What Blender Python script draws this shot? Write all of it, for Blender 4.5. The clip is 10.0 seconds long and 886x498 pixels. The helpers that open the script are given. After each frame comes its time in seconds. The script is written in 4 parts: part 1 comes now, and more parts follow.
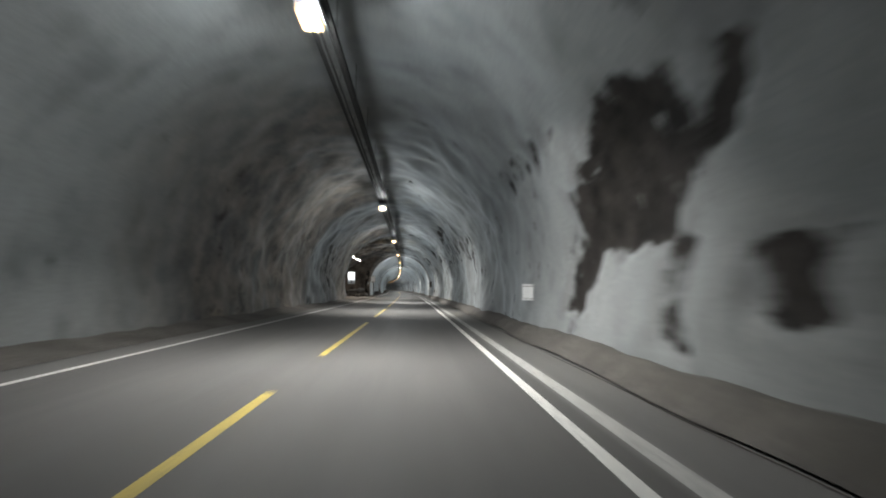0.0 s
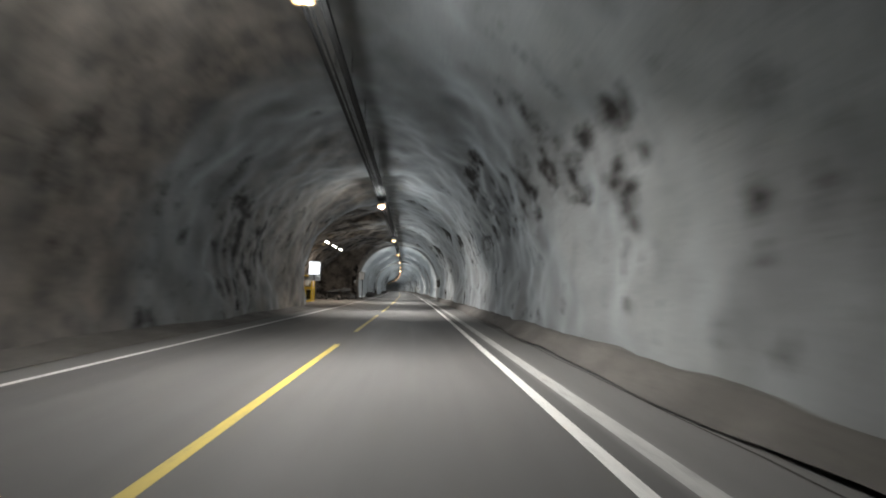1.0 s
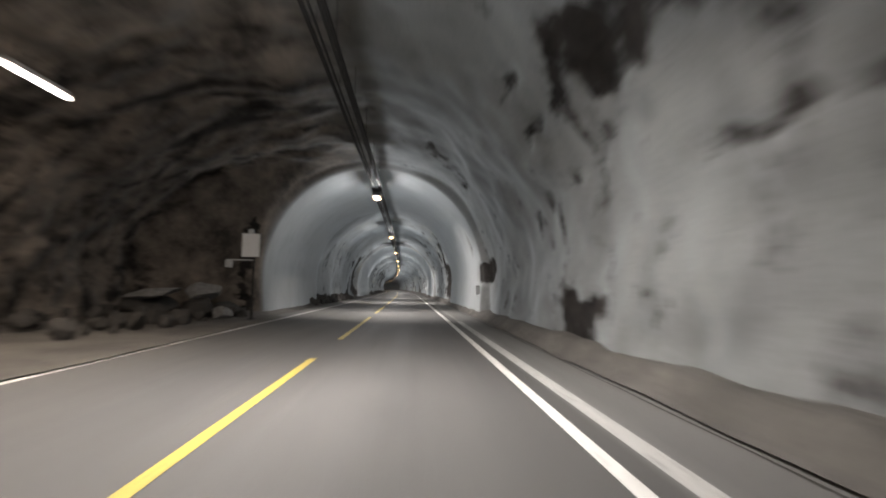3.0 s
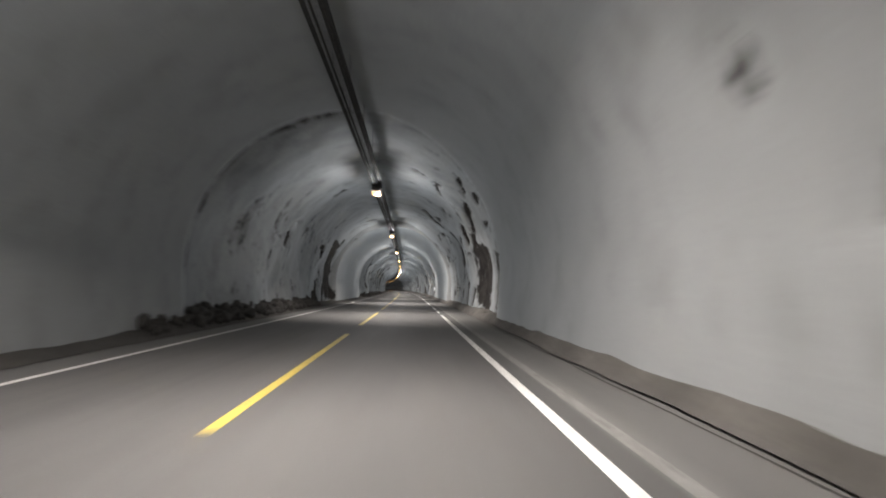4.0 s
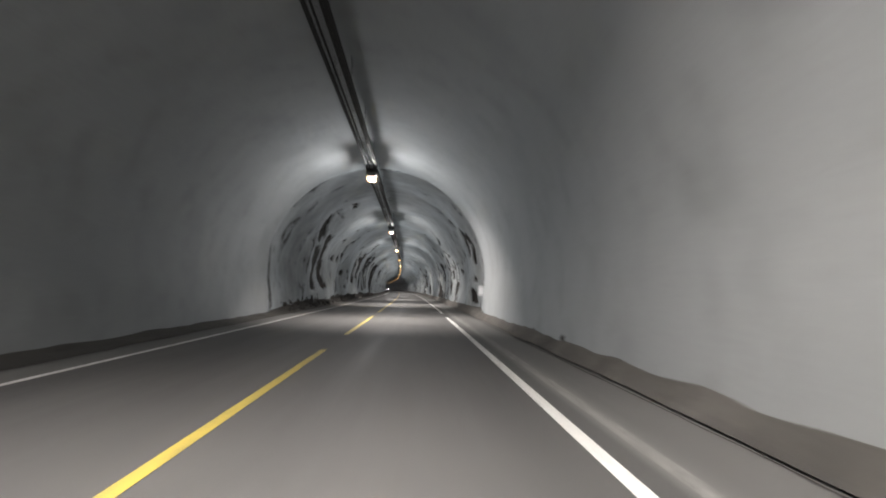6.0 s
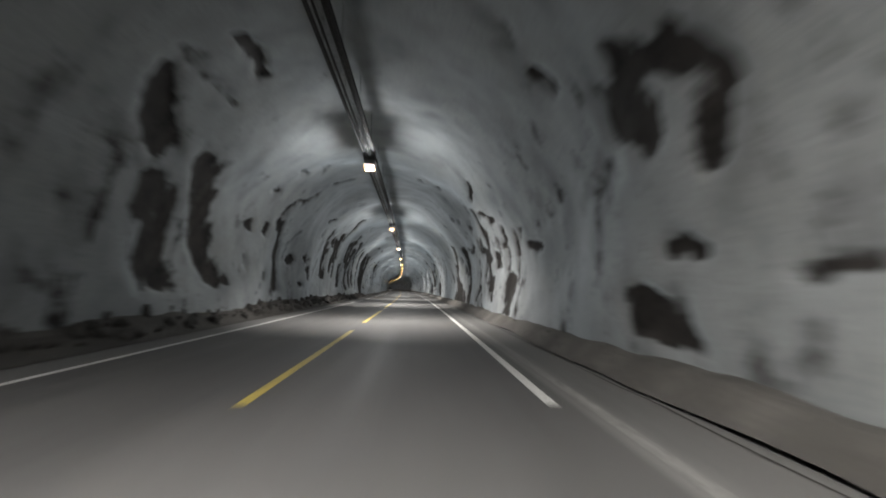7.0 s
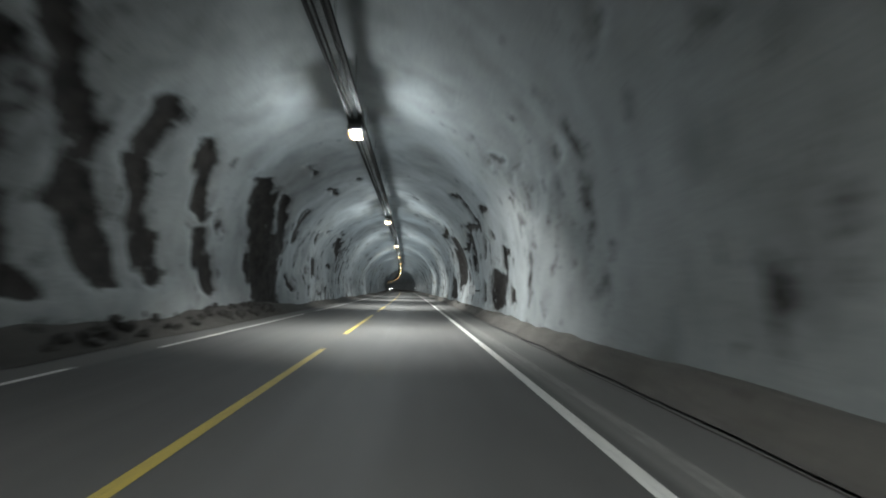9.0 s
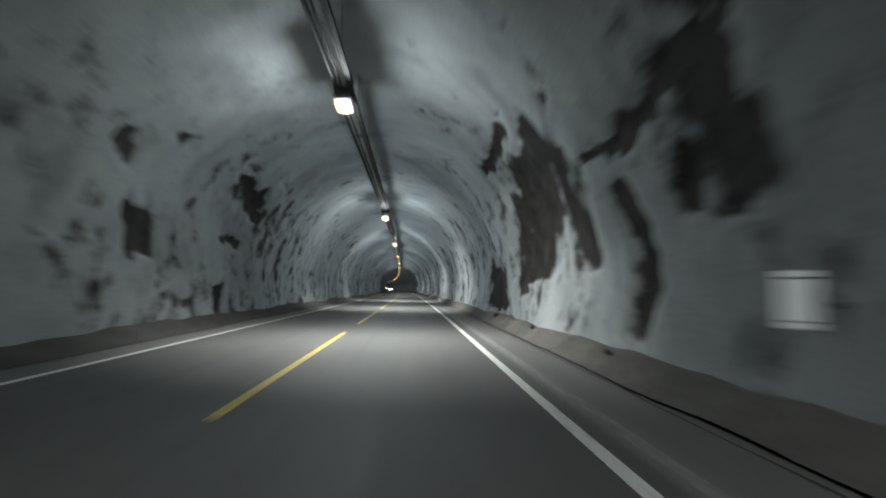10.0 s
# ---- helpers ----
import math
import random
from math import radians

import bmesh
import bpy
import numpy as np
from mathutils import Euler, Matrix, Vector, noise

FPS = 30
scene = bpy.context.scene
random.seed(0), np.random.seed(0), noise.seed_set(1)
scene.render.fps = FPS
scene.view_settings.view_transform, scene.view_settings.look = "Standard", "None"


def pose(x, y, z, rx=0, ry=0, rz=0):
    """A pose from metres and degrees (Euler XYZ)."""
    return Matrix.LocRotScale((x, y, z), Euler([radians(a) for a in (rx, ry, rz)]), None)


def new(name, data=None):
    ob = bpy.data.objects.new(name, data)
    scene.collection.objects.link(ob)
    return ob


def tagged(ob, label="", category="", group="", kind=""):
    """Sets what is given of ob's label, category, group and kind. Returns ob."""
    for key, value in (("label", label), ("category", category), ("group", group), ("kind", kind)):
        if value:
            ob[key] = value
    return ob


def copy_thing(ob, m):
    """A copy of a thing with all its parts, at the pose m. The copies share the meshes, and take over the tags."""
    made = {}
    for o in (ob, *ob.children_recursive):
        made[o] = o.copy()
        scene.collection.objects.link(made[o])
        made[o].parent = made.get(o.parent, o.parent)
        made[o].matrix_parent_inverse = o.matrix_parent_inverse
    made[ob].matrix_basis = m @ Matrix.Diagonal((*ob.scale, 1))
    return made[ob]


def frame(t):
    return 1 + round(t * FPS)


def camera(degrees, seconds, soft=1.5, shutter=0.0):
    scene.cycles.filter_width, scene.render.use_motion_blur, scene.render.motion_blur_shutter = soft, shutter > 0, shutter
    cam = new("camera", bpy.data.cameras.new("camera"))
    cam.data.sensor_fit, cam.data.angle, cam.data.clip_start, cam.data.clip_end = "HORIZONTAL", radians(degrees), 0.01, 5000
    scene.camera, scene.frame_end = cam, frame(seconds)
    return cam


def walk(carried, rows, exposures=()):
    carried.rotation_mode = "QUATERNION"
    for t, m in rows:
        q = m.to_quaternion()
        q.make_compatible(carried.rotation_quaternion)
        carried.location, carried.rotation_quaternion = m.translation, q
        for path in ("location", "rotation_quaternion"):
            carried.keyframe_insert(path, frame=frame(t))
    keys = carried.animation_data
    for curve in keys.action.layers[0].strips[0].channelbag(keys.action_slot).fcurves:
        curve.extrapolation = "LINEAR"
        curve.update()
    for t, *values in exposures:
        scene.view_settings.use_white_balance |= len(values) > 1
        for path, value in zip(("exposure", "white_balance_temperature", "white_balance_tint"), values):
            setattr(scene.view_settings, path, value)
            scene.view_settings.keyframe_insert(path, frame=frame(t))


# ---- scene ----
R_ROAD = 3700.0      # the road bends gently to the left
CAM_X, CAM_Z = 1.72, 1.28
LAMP_STEP = 18.95
LAMP_0 = 7.55


def along(s):
    """Heading of the road at the distance s."""
    return s / R_ROAD


def spot(s, x, z):
    """World place at distance s along the road, x metres to the right of the centre line, z up."""
    a = along(s)
    return Vector((-R_ROAD * (1 - math.cos(a)) + x * math.cos(a), R_ROAD * math.sin(a) + x * math.sin(a), z))


def travelled(t):
    return 19.67 * t + 0.078 * t * t


# ---- camera: seconds, turn left, tilt up ----
cam = camera(84.7, 10.0, soft=1.9, shutter=0.5)
SWAY = [
    (0.0, 0, 0.1),
    (0.5, 0, 0.12),
    (1.0, 0, 0.14),
    (1.5, -0.02, 0.2),
    (2.0, -0.1, 0),
    (2.5, -0.21, 0),
    (2.7, -0.25, 0),
    (3.8, -0.08, 0.08),
    (4.5, -0.12, 0.03),
    (5.0, -0.09, 0.06),
    (5.5, -0.06, 0.12),
    (7.0, 0.19, 0),
    (7.5, 0.28, 0.15),
    (8.0, 0.25, 0.1),
    (8.5, 0.18, 0.05),
    (9.0, 0.05, 0.01),
    (9.5, -0.09, 0.02),
    (10.0, -0.09, 0.03),
]
rows = []
for t, yaw, tilt in SWAY:
    s = travelled(t)
    p = spot(s, CAM_X, CAM_Z)
    rows.append((t, pose(p.x, p.y, p.z, 94.67 + tilt, -1.0, math.degrees(along(s)) - 3.24 + yaw)))
# the camera's own brightness and tint swing as each ceiling lamp comes over it
swing = []
for i in range(81):
    t = i * 0.125
    ahead = 2 * math.pi * (LAMP_0 - travelled(t)) / LAMP_STEP
    stops = 0.40 - 0.18 * math.cos(ahead - 2 * math.pi * 4.5 / LAMP_STEP)
    glow = math.cos(ahead - 2 * math.pi * 2.5 / LAMP_STEP)
    swing.append((t, stops, 6480 + 330 * glow, 9.5 + 6.5 * glow))
walk(cam, rows, exposures=swing)

# ---- light ----
world = bpy.data.worlds.new("world")
scene.world = world
world.use_nodes = True
world.node_tree.nodes["Background"].inputs[0].default_value = (0.02, 0.02, 0.022, 1)
world.node_tree.nodes["Background"].inputs[1].default_value = 0.2
LAMP_POWER = 440.0
SIDE_SHARE = 0.58
LAMP_COLOUR = (1.0, 0.965, 0.91)
TUBE_POWER = 150.0


# ---- materials ----
def material(name):
    m = bpy.data.materials.new(name)
    m.use_nodes = True
    nt = m.node_tree
    return m, nt, nt.nodes["Principled BSDF"]


def node(nt, kind, **values):
    n = nt.nodes.new(kind)
    for k, v in values.items():
        n.inputs[k].default_value = v
    return n


def mapped(nt, scale, uv=True):
    c = nt.nodes.new("ShaderNodeTexCoord")
    mp = node(nt, "ShaderNodeMapping", Scale=scale)
    nt.links.new(c.outputs["UV" if uv else "Object"], mp.inputs[0])
    return mp.outputs[0]


def noise_tex(nt, vec, scale, detail=5, rough=0.55):
    n = node(nt, "ShaderNodeTexNoise", Scale=scale, Detail=detail, Roughness=rough)
    nt.links.new(vec, n.inputs["Vector"])
    return n.outputs["Fac"]


def ramp(nt, fac, *stops):
    r = nt.nodes.new("ShaderNodeValToRGB")
    e = r.color_ramp.elements
    while len(e) < len(stops):
        e.new(0.5)
    for el, (pos, c) in zip(e, stops):
        el.position = pos
        el.color = (c, c, c, 1) if isinstance(c, (int, float)) else (*c, 1)
    nt.links.new(fac, r.inputs[0])
    return r.outputs[0]


def mix(nt, fac, a, b, mode="MIX"):
    n = nt.nodes.new("ShaderNodeMix")
    n.data_type, n.blend_type = "RGBA", mode
    for sock, v in ((n.inputs[0], fac), (n.inputs[6], a), (n.inputs[7], b)):
        if isinstance(v, (int, float)):
            sock.default_value = v
        elif isinstance(v, tuple):
            sock.default_value = (*v, 1)
        else:
            nt.links.new(v, sock)
    return n.outputs[2]


def sums(nt, op, a, b):
    n = nt.nodes.new("ShaderNodeMath")
    n.operation = op
    for sock, v in zip(n.inputs, (a, b)):
        if isinstance(v, (int, float)):
            sock.default_value = v
        else:
            nt.links.new(v, sock)
    return n.outputs[0]


def bumped(nt, bsdf, height, strength, distance):
    b = node(nt, "ShaderNodeBump", Strength=strength, Distance=distance)
    nt.links.new(height, b.inputs["Height"])
    nt.links.new(b.outputs[0], bsdf.inputs["Normal"])


def lining_material():
    """Sprayed concrete, grey and blotchy, with bare dark rock where the attribute 'bare' is high."""
    m, nt, b = material("sprayed_concrete")
    uv = mapped(nt, (1, 1, 1), uv=False)
    big = noise_tex(nt, uv, 0.33, 4)
    mid = noise_tex(nt, mapped(nt, (0.85, 1.1, 1)), 0.7, 6, 0.58)
    fine = noise_tex(nt, uv, 14, 6, 0.7)
    col = mix(nt, ramp(nt, big, (0.3, 0.0), (0.72, 1.0)), (0.22, 0.23, 0.236), (0.33, 0.343, 0.347))
    tone = nt.nodes.new("ShaderNodeAttribute")
    tone.attribute_name = "tone"
    col = mix(nt, ramp(nt, tone.outputs["Fac"], (0.0, 0.42), (0.5, 0.0)), col, (0.118, 0.12, 0.12))
    col = mix(nt, ramp(nt, mid, (0.32, 0.7), (0.5, 0.0)), col, (0.10, 0.103, 0.105))
    col = mix(nt, ramp(nt, fine, (0.3, 0.6), (0.6, 0.0)), col, (0.14, 0.146, 0.148))
    col = mix(nt, ramp(nt, tone.outputs["Fac"], (0.5, 0.0), (1.0, 0.62)), col, (0.315, 0.325, 0.329))
    streak = noise_tex(nt, mapped(nt, (0.6, 1.1, 1)), 1.0, 7, 0.66)
    col = mix(nt, ramp(nt, streak, (0.3, 0.4), (0.48, 0.0)), col, (0.135, 0.135, 0.132))
    raw = nt.nodes.new("ShaderNodeAttribute")
    raw.attribute_name = "raw"
    stone = mix(nt, ramp(nt, noise_tex(nt, uv, 0.9, 8, 0.68), (0.36, 0.0), (0.66, 1.0)), (0.045, 0.037, 0.031), (0.27, 0.225, 0.185))
    col = mix(nt, sums(nt, "MULTIPLY", raw.outputs["Fac"], 0.92), col, stone)
    at = nt.nodes.new("ShaderNodeAttribute")
    at.attribute_name = "bare"
    edge = noise_tex(nt, mapped(nt, (0.9, 1.0, 1)), 1.3, 9, 0.66)
    level = sums(nt, "ADD", at.outputs["Fac"], sums(nt, "MULTIPLY", sums(nt, "SUBTRACT", edge, 0.5), 1.9))
    rock = mix(nt, ramp(nt, noise_tex(nt, uv, 1.9, 8, 0.72), (0.36, 0.0), (0.68, 1.0)), (0.005, 0.0046, 0.0044), (0.045, 0.040, 0.037))
    mask = ramp(nt, level, (0.41, 0.0), (0.67, 1.0))
    nt.links.new(mix(nt, mask, col, rock), b.inputs["Base Color"])
    b.inputs["Roughness"].default_value = 0.78
    b.inputs["Specular IOR Level"].default_value = 0.25
    # a cool painted sheen gives far concrete the glow of headlights, not bare rock
    sheen_mask = sums(nt, "MULTIPLY", sums(nt, "SUBTRACT", 1.0, mask), sums(nt, "SUBTRACT", 1.0, sums(nt, "MULTIPLY", raw.outputs["Fac"], 0.7)))
    dust_or_sheen = nt.nodes.new("ShaderNodeBsdfSheen")
    dust_or_sheen.inputs["Roughness"].default_value = 0.4
    nt.links.new(mix(nt, sheen_mask, (0.0, 0.0, 0.0), (0.46, 0.53, 0.58)), dust_or_sheen.inputs["Color"])
    both = nt.nodes.new("ShaderNodeAddShader")
    nt.links.new(b.outputs[0], both.inputs[0])
    nt.links.new(dust_or_sheen.outputs[0], both.inputs[1])
    nt.links.new(both.outputs[0], nt.nodes["Material Output"].inputs["Surface"])
    bumped(nt, b, sums(nt, "ADD", noise_tex(nt, uv, 2.0, 6, 0.55), sums(nt, "MULTIPLY", fine, 0.3)), 0.45, 0.08)
    return m


def asphalt_material():
    m, nt, b = material("asphalt")
    uv = mapped(nt, (1, 1, 1))
    long_ = noise_tex(nt, mapped(nt, (1.6, 0.05, 1)), 1.0, 5)
    grit = noise_tex(nt, uv, 60, 5, 0.75)
    patch = noise_tex(nt, mapped(nt, (0.5, 0.12, 1)), 1.0, 5)
    col = mix(nt, long_, (0.066, 0.065, 0.064), (0.12, 0.118, 0.116))
    col = mix(nt, ramp(nt, patch, (0.4, 0.0), (0.75, 0.6)), col, (0.15, 0.147, 0.143))
    sep = nt.nodes.new("ShaderNodeSeparateXYZ")
    nt.links.new(uv, sep.inputs[0])
    dust_r = ramp(nt, sums(nt, "MULTIPLY", sums(nt, "SUBTRACT", sep.outputs[0], 3.2), 0.5), (0.13, 0.0), (0.18, 0.95), (0.27, 0.8), (0.36, 0.55), (0.7, 0.75))
    dust_l = ramp(nt, sums(nt, "MULTIPLY", sums(nt, "SUBTRACT", -3.2, sep.outputs[0]), 0.5), (0.02, 0.0), (0.1, 0.6), (0.6, 0.6))
    dust_or_sheen = sums(nt, "MULTIPLY", sums(nt, "ADD", dust_r, dust_l), ramp(nt, patch, (0.3, 0.6), (0.6, 1.0)))
    col = mix(nt, dust_or_sheen, col, (0.2, 0.197, 0.19))
    col = mix(nt, ramp(nt, grit, (0.35, 0.5), (0.6, 0.0)), col, (0.04, 0.04, 0.04))
    nt.links.new(col, b.inputs["Base Color"])
    nt.links.new(ramp(nt, long_, (0.3, 0.62), (0.7, 0.8)), b.inputs["Roughness"])
    bumped(nt, b, grit, 0.35, 0.006)
    return m


def gravel_material(name="dusty_gravel", shade=1.0):
    m, nt, b = material(name)
    uv = mapped(nt, (1, 1, 1))
    col = mix(nt, ramp(nt, noise_tex(nt, uv, 0.8, 5), (0.3, 0.0), (0.7, 1.0)), tuple(c * shade for c in (0.085, 0.079, 0.072)), tuple(c * shade for c in (0.18, 0.169, 0.154)))
    grain = noise_tex(nt, uv, 9, 7, 0.75)
    col = mix(nt, ramp(nt, grain, (0.35, 0.8), (0.55, 0.0)), col, (0.07, 0.066, 0.062))
    nt.links.new(col, b.inputs["Base Color"])
    b.inputs["Roughness"].default_value = 0.9
    bumped(nt, b, grain, 0.8, 0.08)
    return m


def rock_material():
    m, nt, b = material("dark_rock")
    v = mapped(nt, (1, 1, 1), uv=False)
    nt.links.new(mix(nt, noise_tex(nt, v, 4, 7, 0.7), (0.014, 0.013, 0.012), (0.085, 0.08, 0.075)), b.inputs["Base Color"])
    b.inputs["Roughness"].default_value = 0.85
    bumped(nt, b, noise_tex(nt, v, 11, 6, 0.7), 0.7, 0.05)
    return m


def paint_material(name, colour, worn_tint, wear=0.45, rough=0.55):
    """Worn road paint."""
    m, nt, b = material(name)
    uv = mapped(nt, (1, 1, 1))
    f = noise_tex(nt, uv, 9, 7, 0.72)
    nt.links.new(mix(nt, ramp(nt, f, (wear - 0.1, 1.0), (wear + 0.08, 0.0)), colour, worn_tint), b.inputs["Base Color"])
    b.inputs["Roughness"].default_value = rough
    return m


def plain(name, colour, rough=0.5, metal=0.0, dirt=0.25):
    m, nt, b = material(name)
    v = mapped(nt, (1, 1, 1), uv=False)
    f = noise_tex(nt, v, 6, 6, 0.65)
    nt.links.new(mix(nt, ramp(nt, f, (0.4, dirt), (0.62, 0.0)), colour, tuple(c * 0.45 for c in colour)), b.inputs["Base Color"])
    b.inputs["Roughness"].default_value = rough
    b.inputs["Metallic"].default_value = metal
    bumped(nt, b, f, 0.15, 0.01)
    return m


def glowing(name, colour, strength):
    m, nt, b = material(name)
    b.inputs["Base Color"].default_value = (*colour, 1)
    b.inputs["Emission Color"].default_value = (*colour, 1)
    b.inputs["Emission Strength"].default_value = strength
    return m


LINING = lining_material()
ASPHALT = asphalt_material()
GRAVEL = gravel_material()
# gravel at half tone: the left bank's weak light is put into its colour
DIM_EARTH = gravel_material("dim_earth", 0.5)
ROCK = rock_material()
YELLOW_LINE = paint_material("yellow_road_paint", (0.55, 0.43, 0.09), (0.2, 0.17, 0.08), 0.44)
WHITE_LINE = paint_material("white_road_paint", (0.72, 0.72, 0.7), (0.25, 0.25, 0.25), 0.42)
GALVANISED = plain("sooty_galvanised_steel", (0.085, 0.085, 0.083), 0.6, 0.2)
DIRTY_GREY = plain("sooty_grey_enamel", (0.11, 0.108, 0.1), 0.6)
DARK_STEEL = plain("dirty_dark_steel", (0.03, 0.03, 0.03), 0.85)
CABLE = plain("black_cable", (0.016, 0.016, 0.016), 0.85)
BODY_GREY = plain("lamp_body_grey", (0.4, 0.39, 0.37), 0.5, 0.2)
SODIUM = glowing("sodium_glass", (1.0, 0.58, 0.22), 1.45)
TUBE_GLOW = glowing("tube_glass", (1.0, 0.93, 0.82), 14.0)
SIGN_GLOW = glowing("sign_light_face", (0.95, 0.97, 1.0), 1.6)
WHITE_PLATE = plain("white_plate", (0.78, 0.8, 0.82), 0.4, 0, 0.1)
PALE_PLATE = plain("pale_grey_plate", (0.5, 0.52, 0.52), 0.5, 0, 0.2)
YELLOW_PAINT = plain("yellow_enamel", (0.72, 0.5, 0.04), 0.4, 0, 0.25)
PALE_YELLOW = plain("faded_yellow_panel", (0.5, 0.42, 0.2), 0.5)
PINK_BOARD = plain("pale_pink_board", (0.62, 0.5, 0.44), 0.6)
DARK_PLASTIC = plain("dark_plastic", (0.03, 0.03, 0.03), 0.5)


# ---- building helpers ----
def link_mesh(name, bm, mat, smooth=False):
    me = bpy.data.meshes.new(name)
    bm.normal_update()
    bm.to_mesh(me)
    bm.free()
    me.materials.append(mat)
    if smooth:
        for p in me.polygons:
            p.use_smooth = True
    return new(name, me)


def part(name, bm, mat, parent, label="", smooth=False):
    ob = link_mesh(name, bm, mat, smooth)
    ob.parent = parent
    return tagged(ob, label)


def box(bm, lo, hi, bevel=0.0):
    """A box from corner lo to corner hi, with bevelled edges."""
    lo, hi = Vector(lo), Vector(hi)
    made = bmesh.ops.create_cube(bm, size=1.0, matrix=Matrix.LocRotScale((lo + hi) / 2, None, hi - lo))
    if bevel:
        es = list({e for v in made["verts"] for e in v.link_edges})
        bmesh.ops.bevel(bm, geom=es, offset=bevel, segments=2, profile=0.6, affect="EDGES")
    return bm


def boxed(lo, hi, bevel=0.0):
    return box(bmesh.new(), lo, hi, bevel)


def tube(bm, a, b, r, n=10):
    a, b = Vector(a), Vector(b)
    q = (b - a).to_track_quat("Z", "Y").to_matrix().to_4x4()
    bmesh.ops.create_cone(bm, cap_ends=True, segments=n, radius1=r, radius2=r, depth=(b - a).length,
                          matrix=Matrix.Translation((a + b) / 2) @ q)
    return bm


def thing(name, label, category, m=None, group="", kind=""):
    ob = new(name)
    ob.empty_display_size = 0.2
    if m is not None:
        ob.matrix_basis = m
    return tagged(ob, label, category, group, kind)


def on_road(s, x, z, turn=0.0):
    """Pose at a place of the road, y along it."""
    p = spot(s, x, z)
    return pose(p.x, p.y, p.z, 0, 0, math.degrees(along(s)) + turn)


def grid_mesh(name, P, uv, mat, fields=None, smooth=True, outer=None):
    """Mesh from an array of places, rows along the road, with lateral and lengthwise metres as its map.
    outer: a coarser second sheet behind it, which gives a wall its thickness."""
    n, k = P.shape[:2]
    idx = np.arange(n * k).reshape(n, k)
    quads = np.stack([idx[:-1, :-1], idx[:-1, 1:], idx[1:, 1:], idx[1:, :-1]], -1).reshape(-1, 4)
    places, flat = P.reshape(-1, 3), uv.reshape(-1, 2)
    if outer is not None:
        r = outer.shape[0]
        back = n * k + np.arange(r * k).reshape(r, k)
        quads = np.concatenate([quads, np.stack([back[:-1, :-1], back[1:, :-1], back[1:, 1:], back[:-1, 1:]], -1).reshape(-1, 4)])
        places, flat = np.concatenate([places, outer.reshape(-1, 3)]), np.concatenate([flat, uv[::8].reshape(-1, 2)])
    me = bpy.data.meshes.new(name)
    me.from_pydata(places.tolist(), [], quads.tolist())
    layer = me.uv_layers.new(name="sheet")
    layer.data.foreach_set("uv", flat[quads.reshape(-1)].astype(np.float32).reshape(-1))
    for key, values in (fields or {}).items():
        at = me.attributes.new(key, "FLOAT", "POINT")
        full = np.zeros(len(places), np.float32)
        full[:n * k] = values.reshape(-1)
        at.data.foreach_set("value", full)
    me.materials.append(mat)
    me.polygons.foreach_set("use_smooth", [smooth] * len(me.polygons))
    me.update()
    return new(name, me)


def bend(S, X, Z):
    """Arrays of road coordinates to world places."""
    a = S / R_ROAD
    return np.stack([-R_ROAD * (1 - np.cos(a)) + X * np.cos(a), R_ROAD * np.sin(a) + X * np.sin(a), Z + 0 * S], -1)


def step(v, a, b):
    t = np.clip((v - a) / (b - a), 0, 1)
    return t * t * (3 - 2 * t)


def field(S, A, scale_s, scale_a, seed, octaves=4):
    out = np.empty(S.size)
    for i, (p, q) in enumerate(zip((S / scale_s).flat, (A / scale_a).flat)):
        out[i] = noise.fractal(Vector((p, q, seed)), 1.0, 2.1, octaves)
    return out.reshape(S.shape)


# ---- tunnel ----
AXIS, SPRING, HALF, RISE = 0.0, 1.8, 5.05, 5.1
WALL_H = 1.75
ARCH = math.pi * (HALF + RISE) / 2
GIRTH = 2 * WALL_H + ARCH
LAY_A, LAY_B, LAY_DEEP = 52.0, 81.2, 4.2


def lay_by(S):
    return step(S, LAY_A - 0.6, LAY_A + 1.0) * (1 - step(S, LAY_B - 1.8, LAY_B + 0.4))


def first_end(NX):
    """Where the first lining ends: further on at the right wall."""
    return 94.8 + 3.2 * np.maximum(NX, 0) ** 1.5 - 0.4 * np.maximum(-NX, 0)


def smooth_part(S, NX):
    """1 where the tunnel has an even cast lining."""
    end = first_end(NX)
    return (step(S, 81.5, 82.0) * (1 - step(S, end, end + 0.4)) + step(S, 122.6, 123.2) * (1 - step(S, 143.0, 143.4)))


BARE = []


def bare_rock(s, a, long, high, amount=1.0):
    """A patch of bare dark rock: its middle, its size along the road and round the arch."""
    BARE.append((s, a, long, high, amount))


SCARS_AND_SHADE = []


def scar_or_shade(s0, a0, s1, a1, ws, wa, amount=1.0):
    """A long bare strip or stroke of shade in the lining between two places, with half its width along the road and
    round the arch.
    """
    SCARS_AND_SHADE.append((s0, a0, s1, a1, ws, wa, amount))


def section(S, A):
    """Place on the even tunnel profile: x, z and the outward normal, at distance S, A metres round from the right foot."""
    wide = HALF + LAY_DEEP * lay_by(S)
    th = np.clip((A - WALL_H) / ARCH, 0, 1) * math.pi
    half = np.where(th > math.pi / 2, wide, HALF)
    X = AXIS + half * np.cos(th)
    Z = SPRING + RISE * np.sin(th)
    Z = np.where(A < WALL_H, SPRING - (WALL_H - A), Z)
    Z = np.where(A > WALL_H + ARCH, SPRING - (A - WALL_H - ARCH), Z)
    low = np.maximum(0, SPRING - Z)
    X = X - np.sign(np.cos(th)) * low * 0.06
    return X, Z, np.cos(th), np.sin(th)


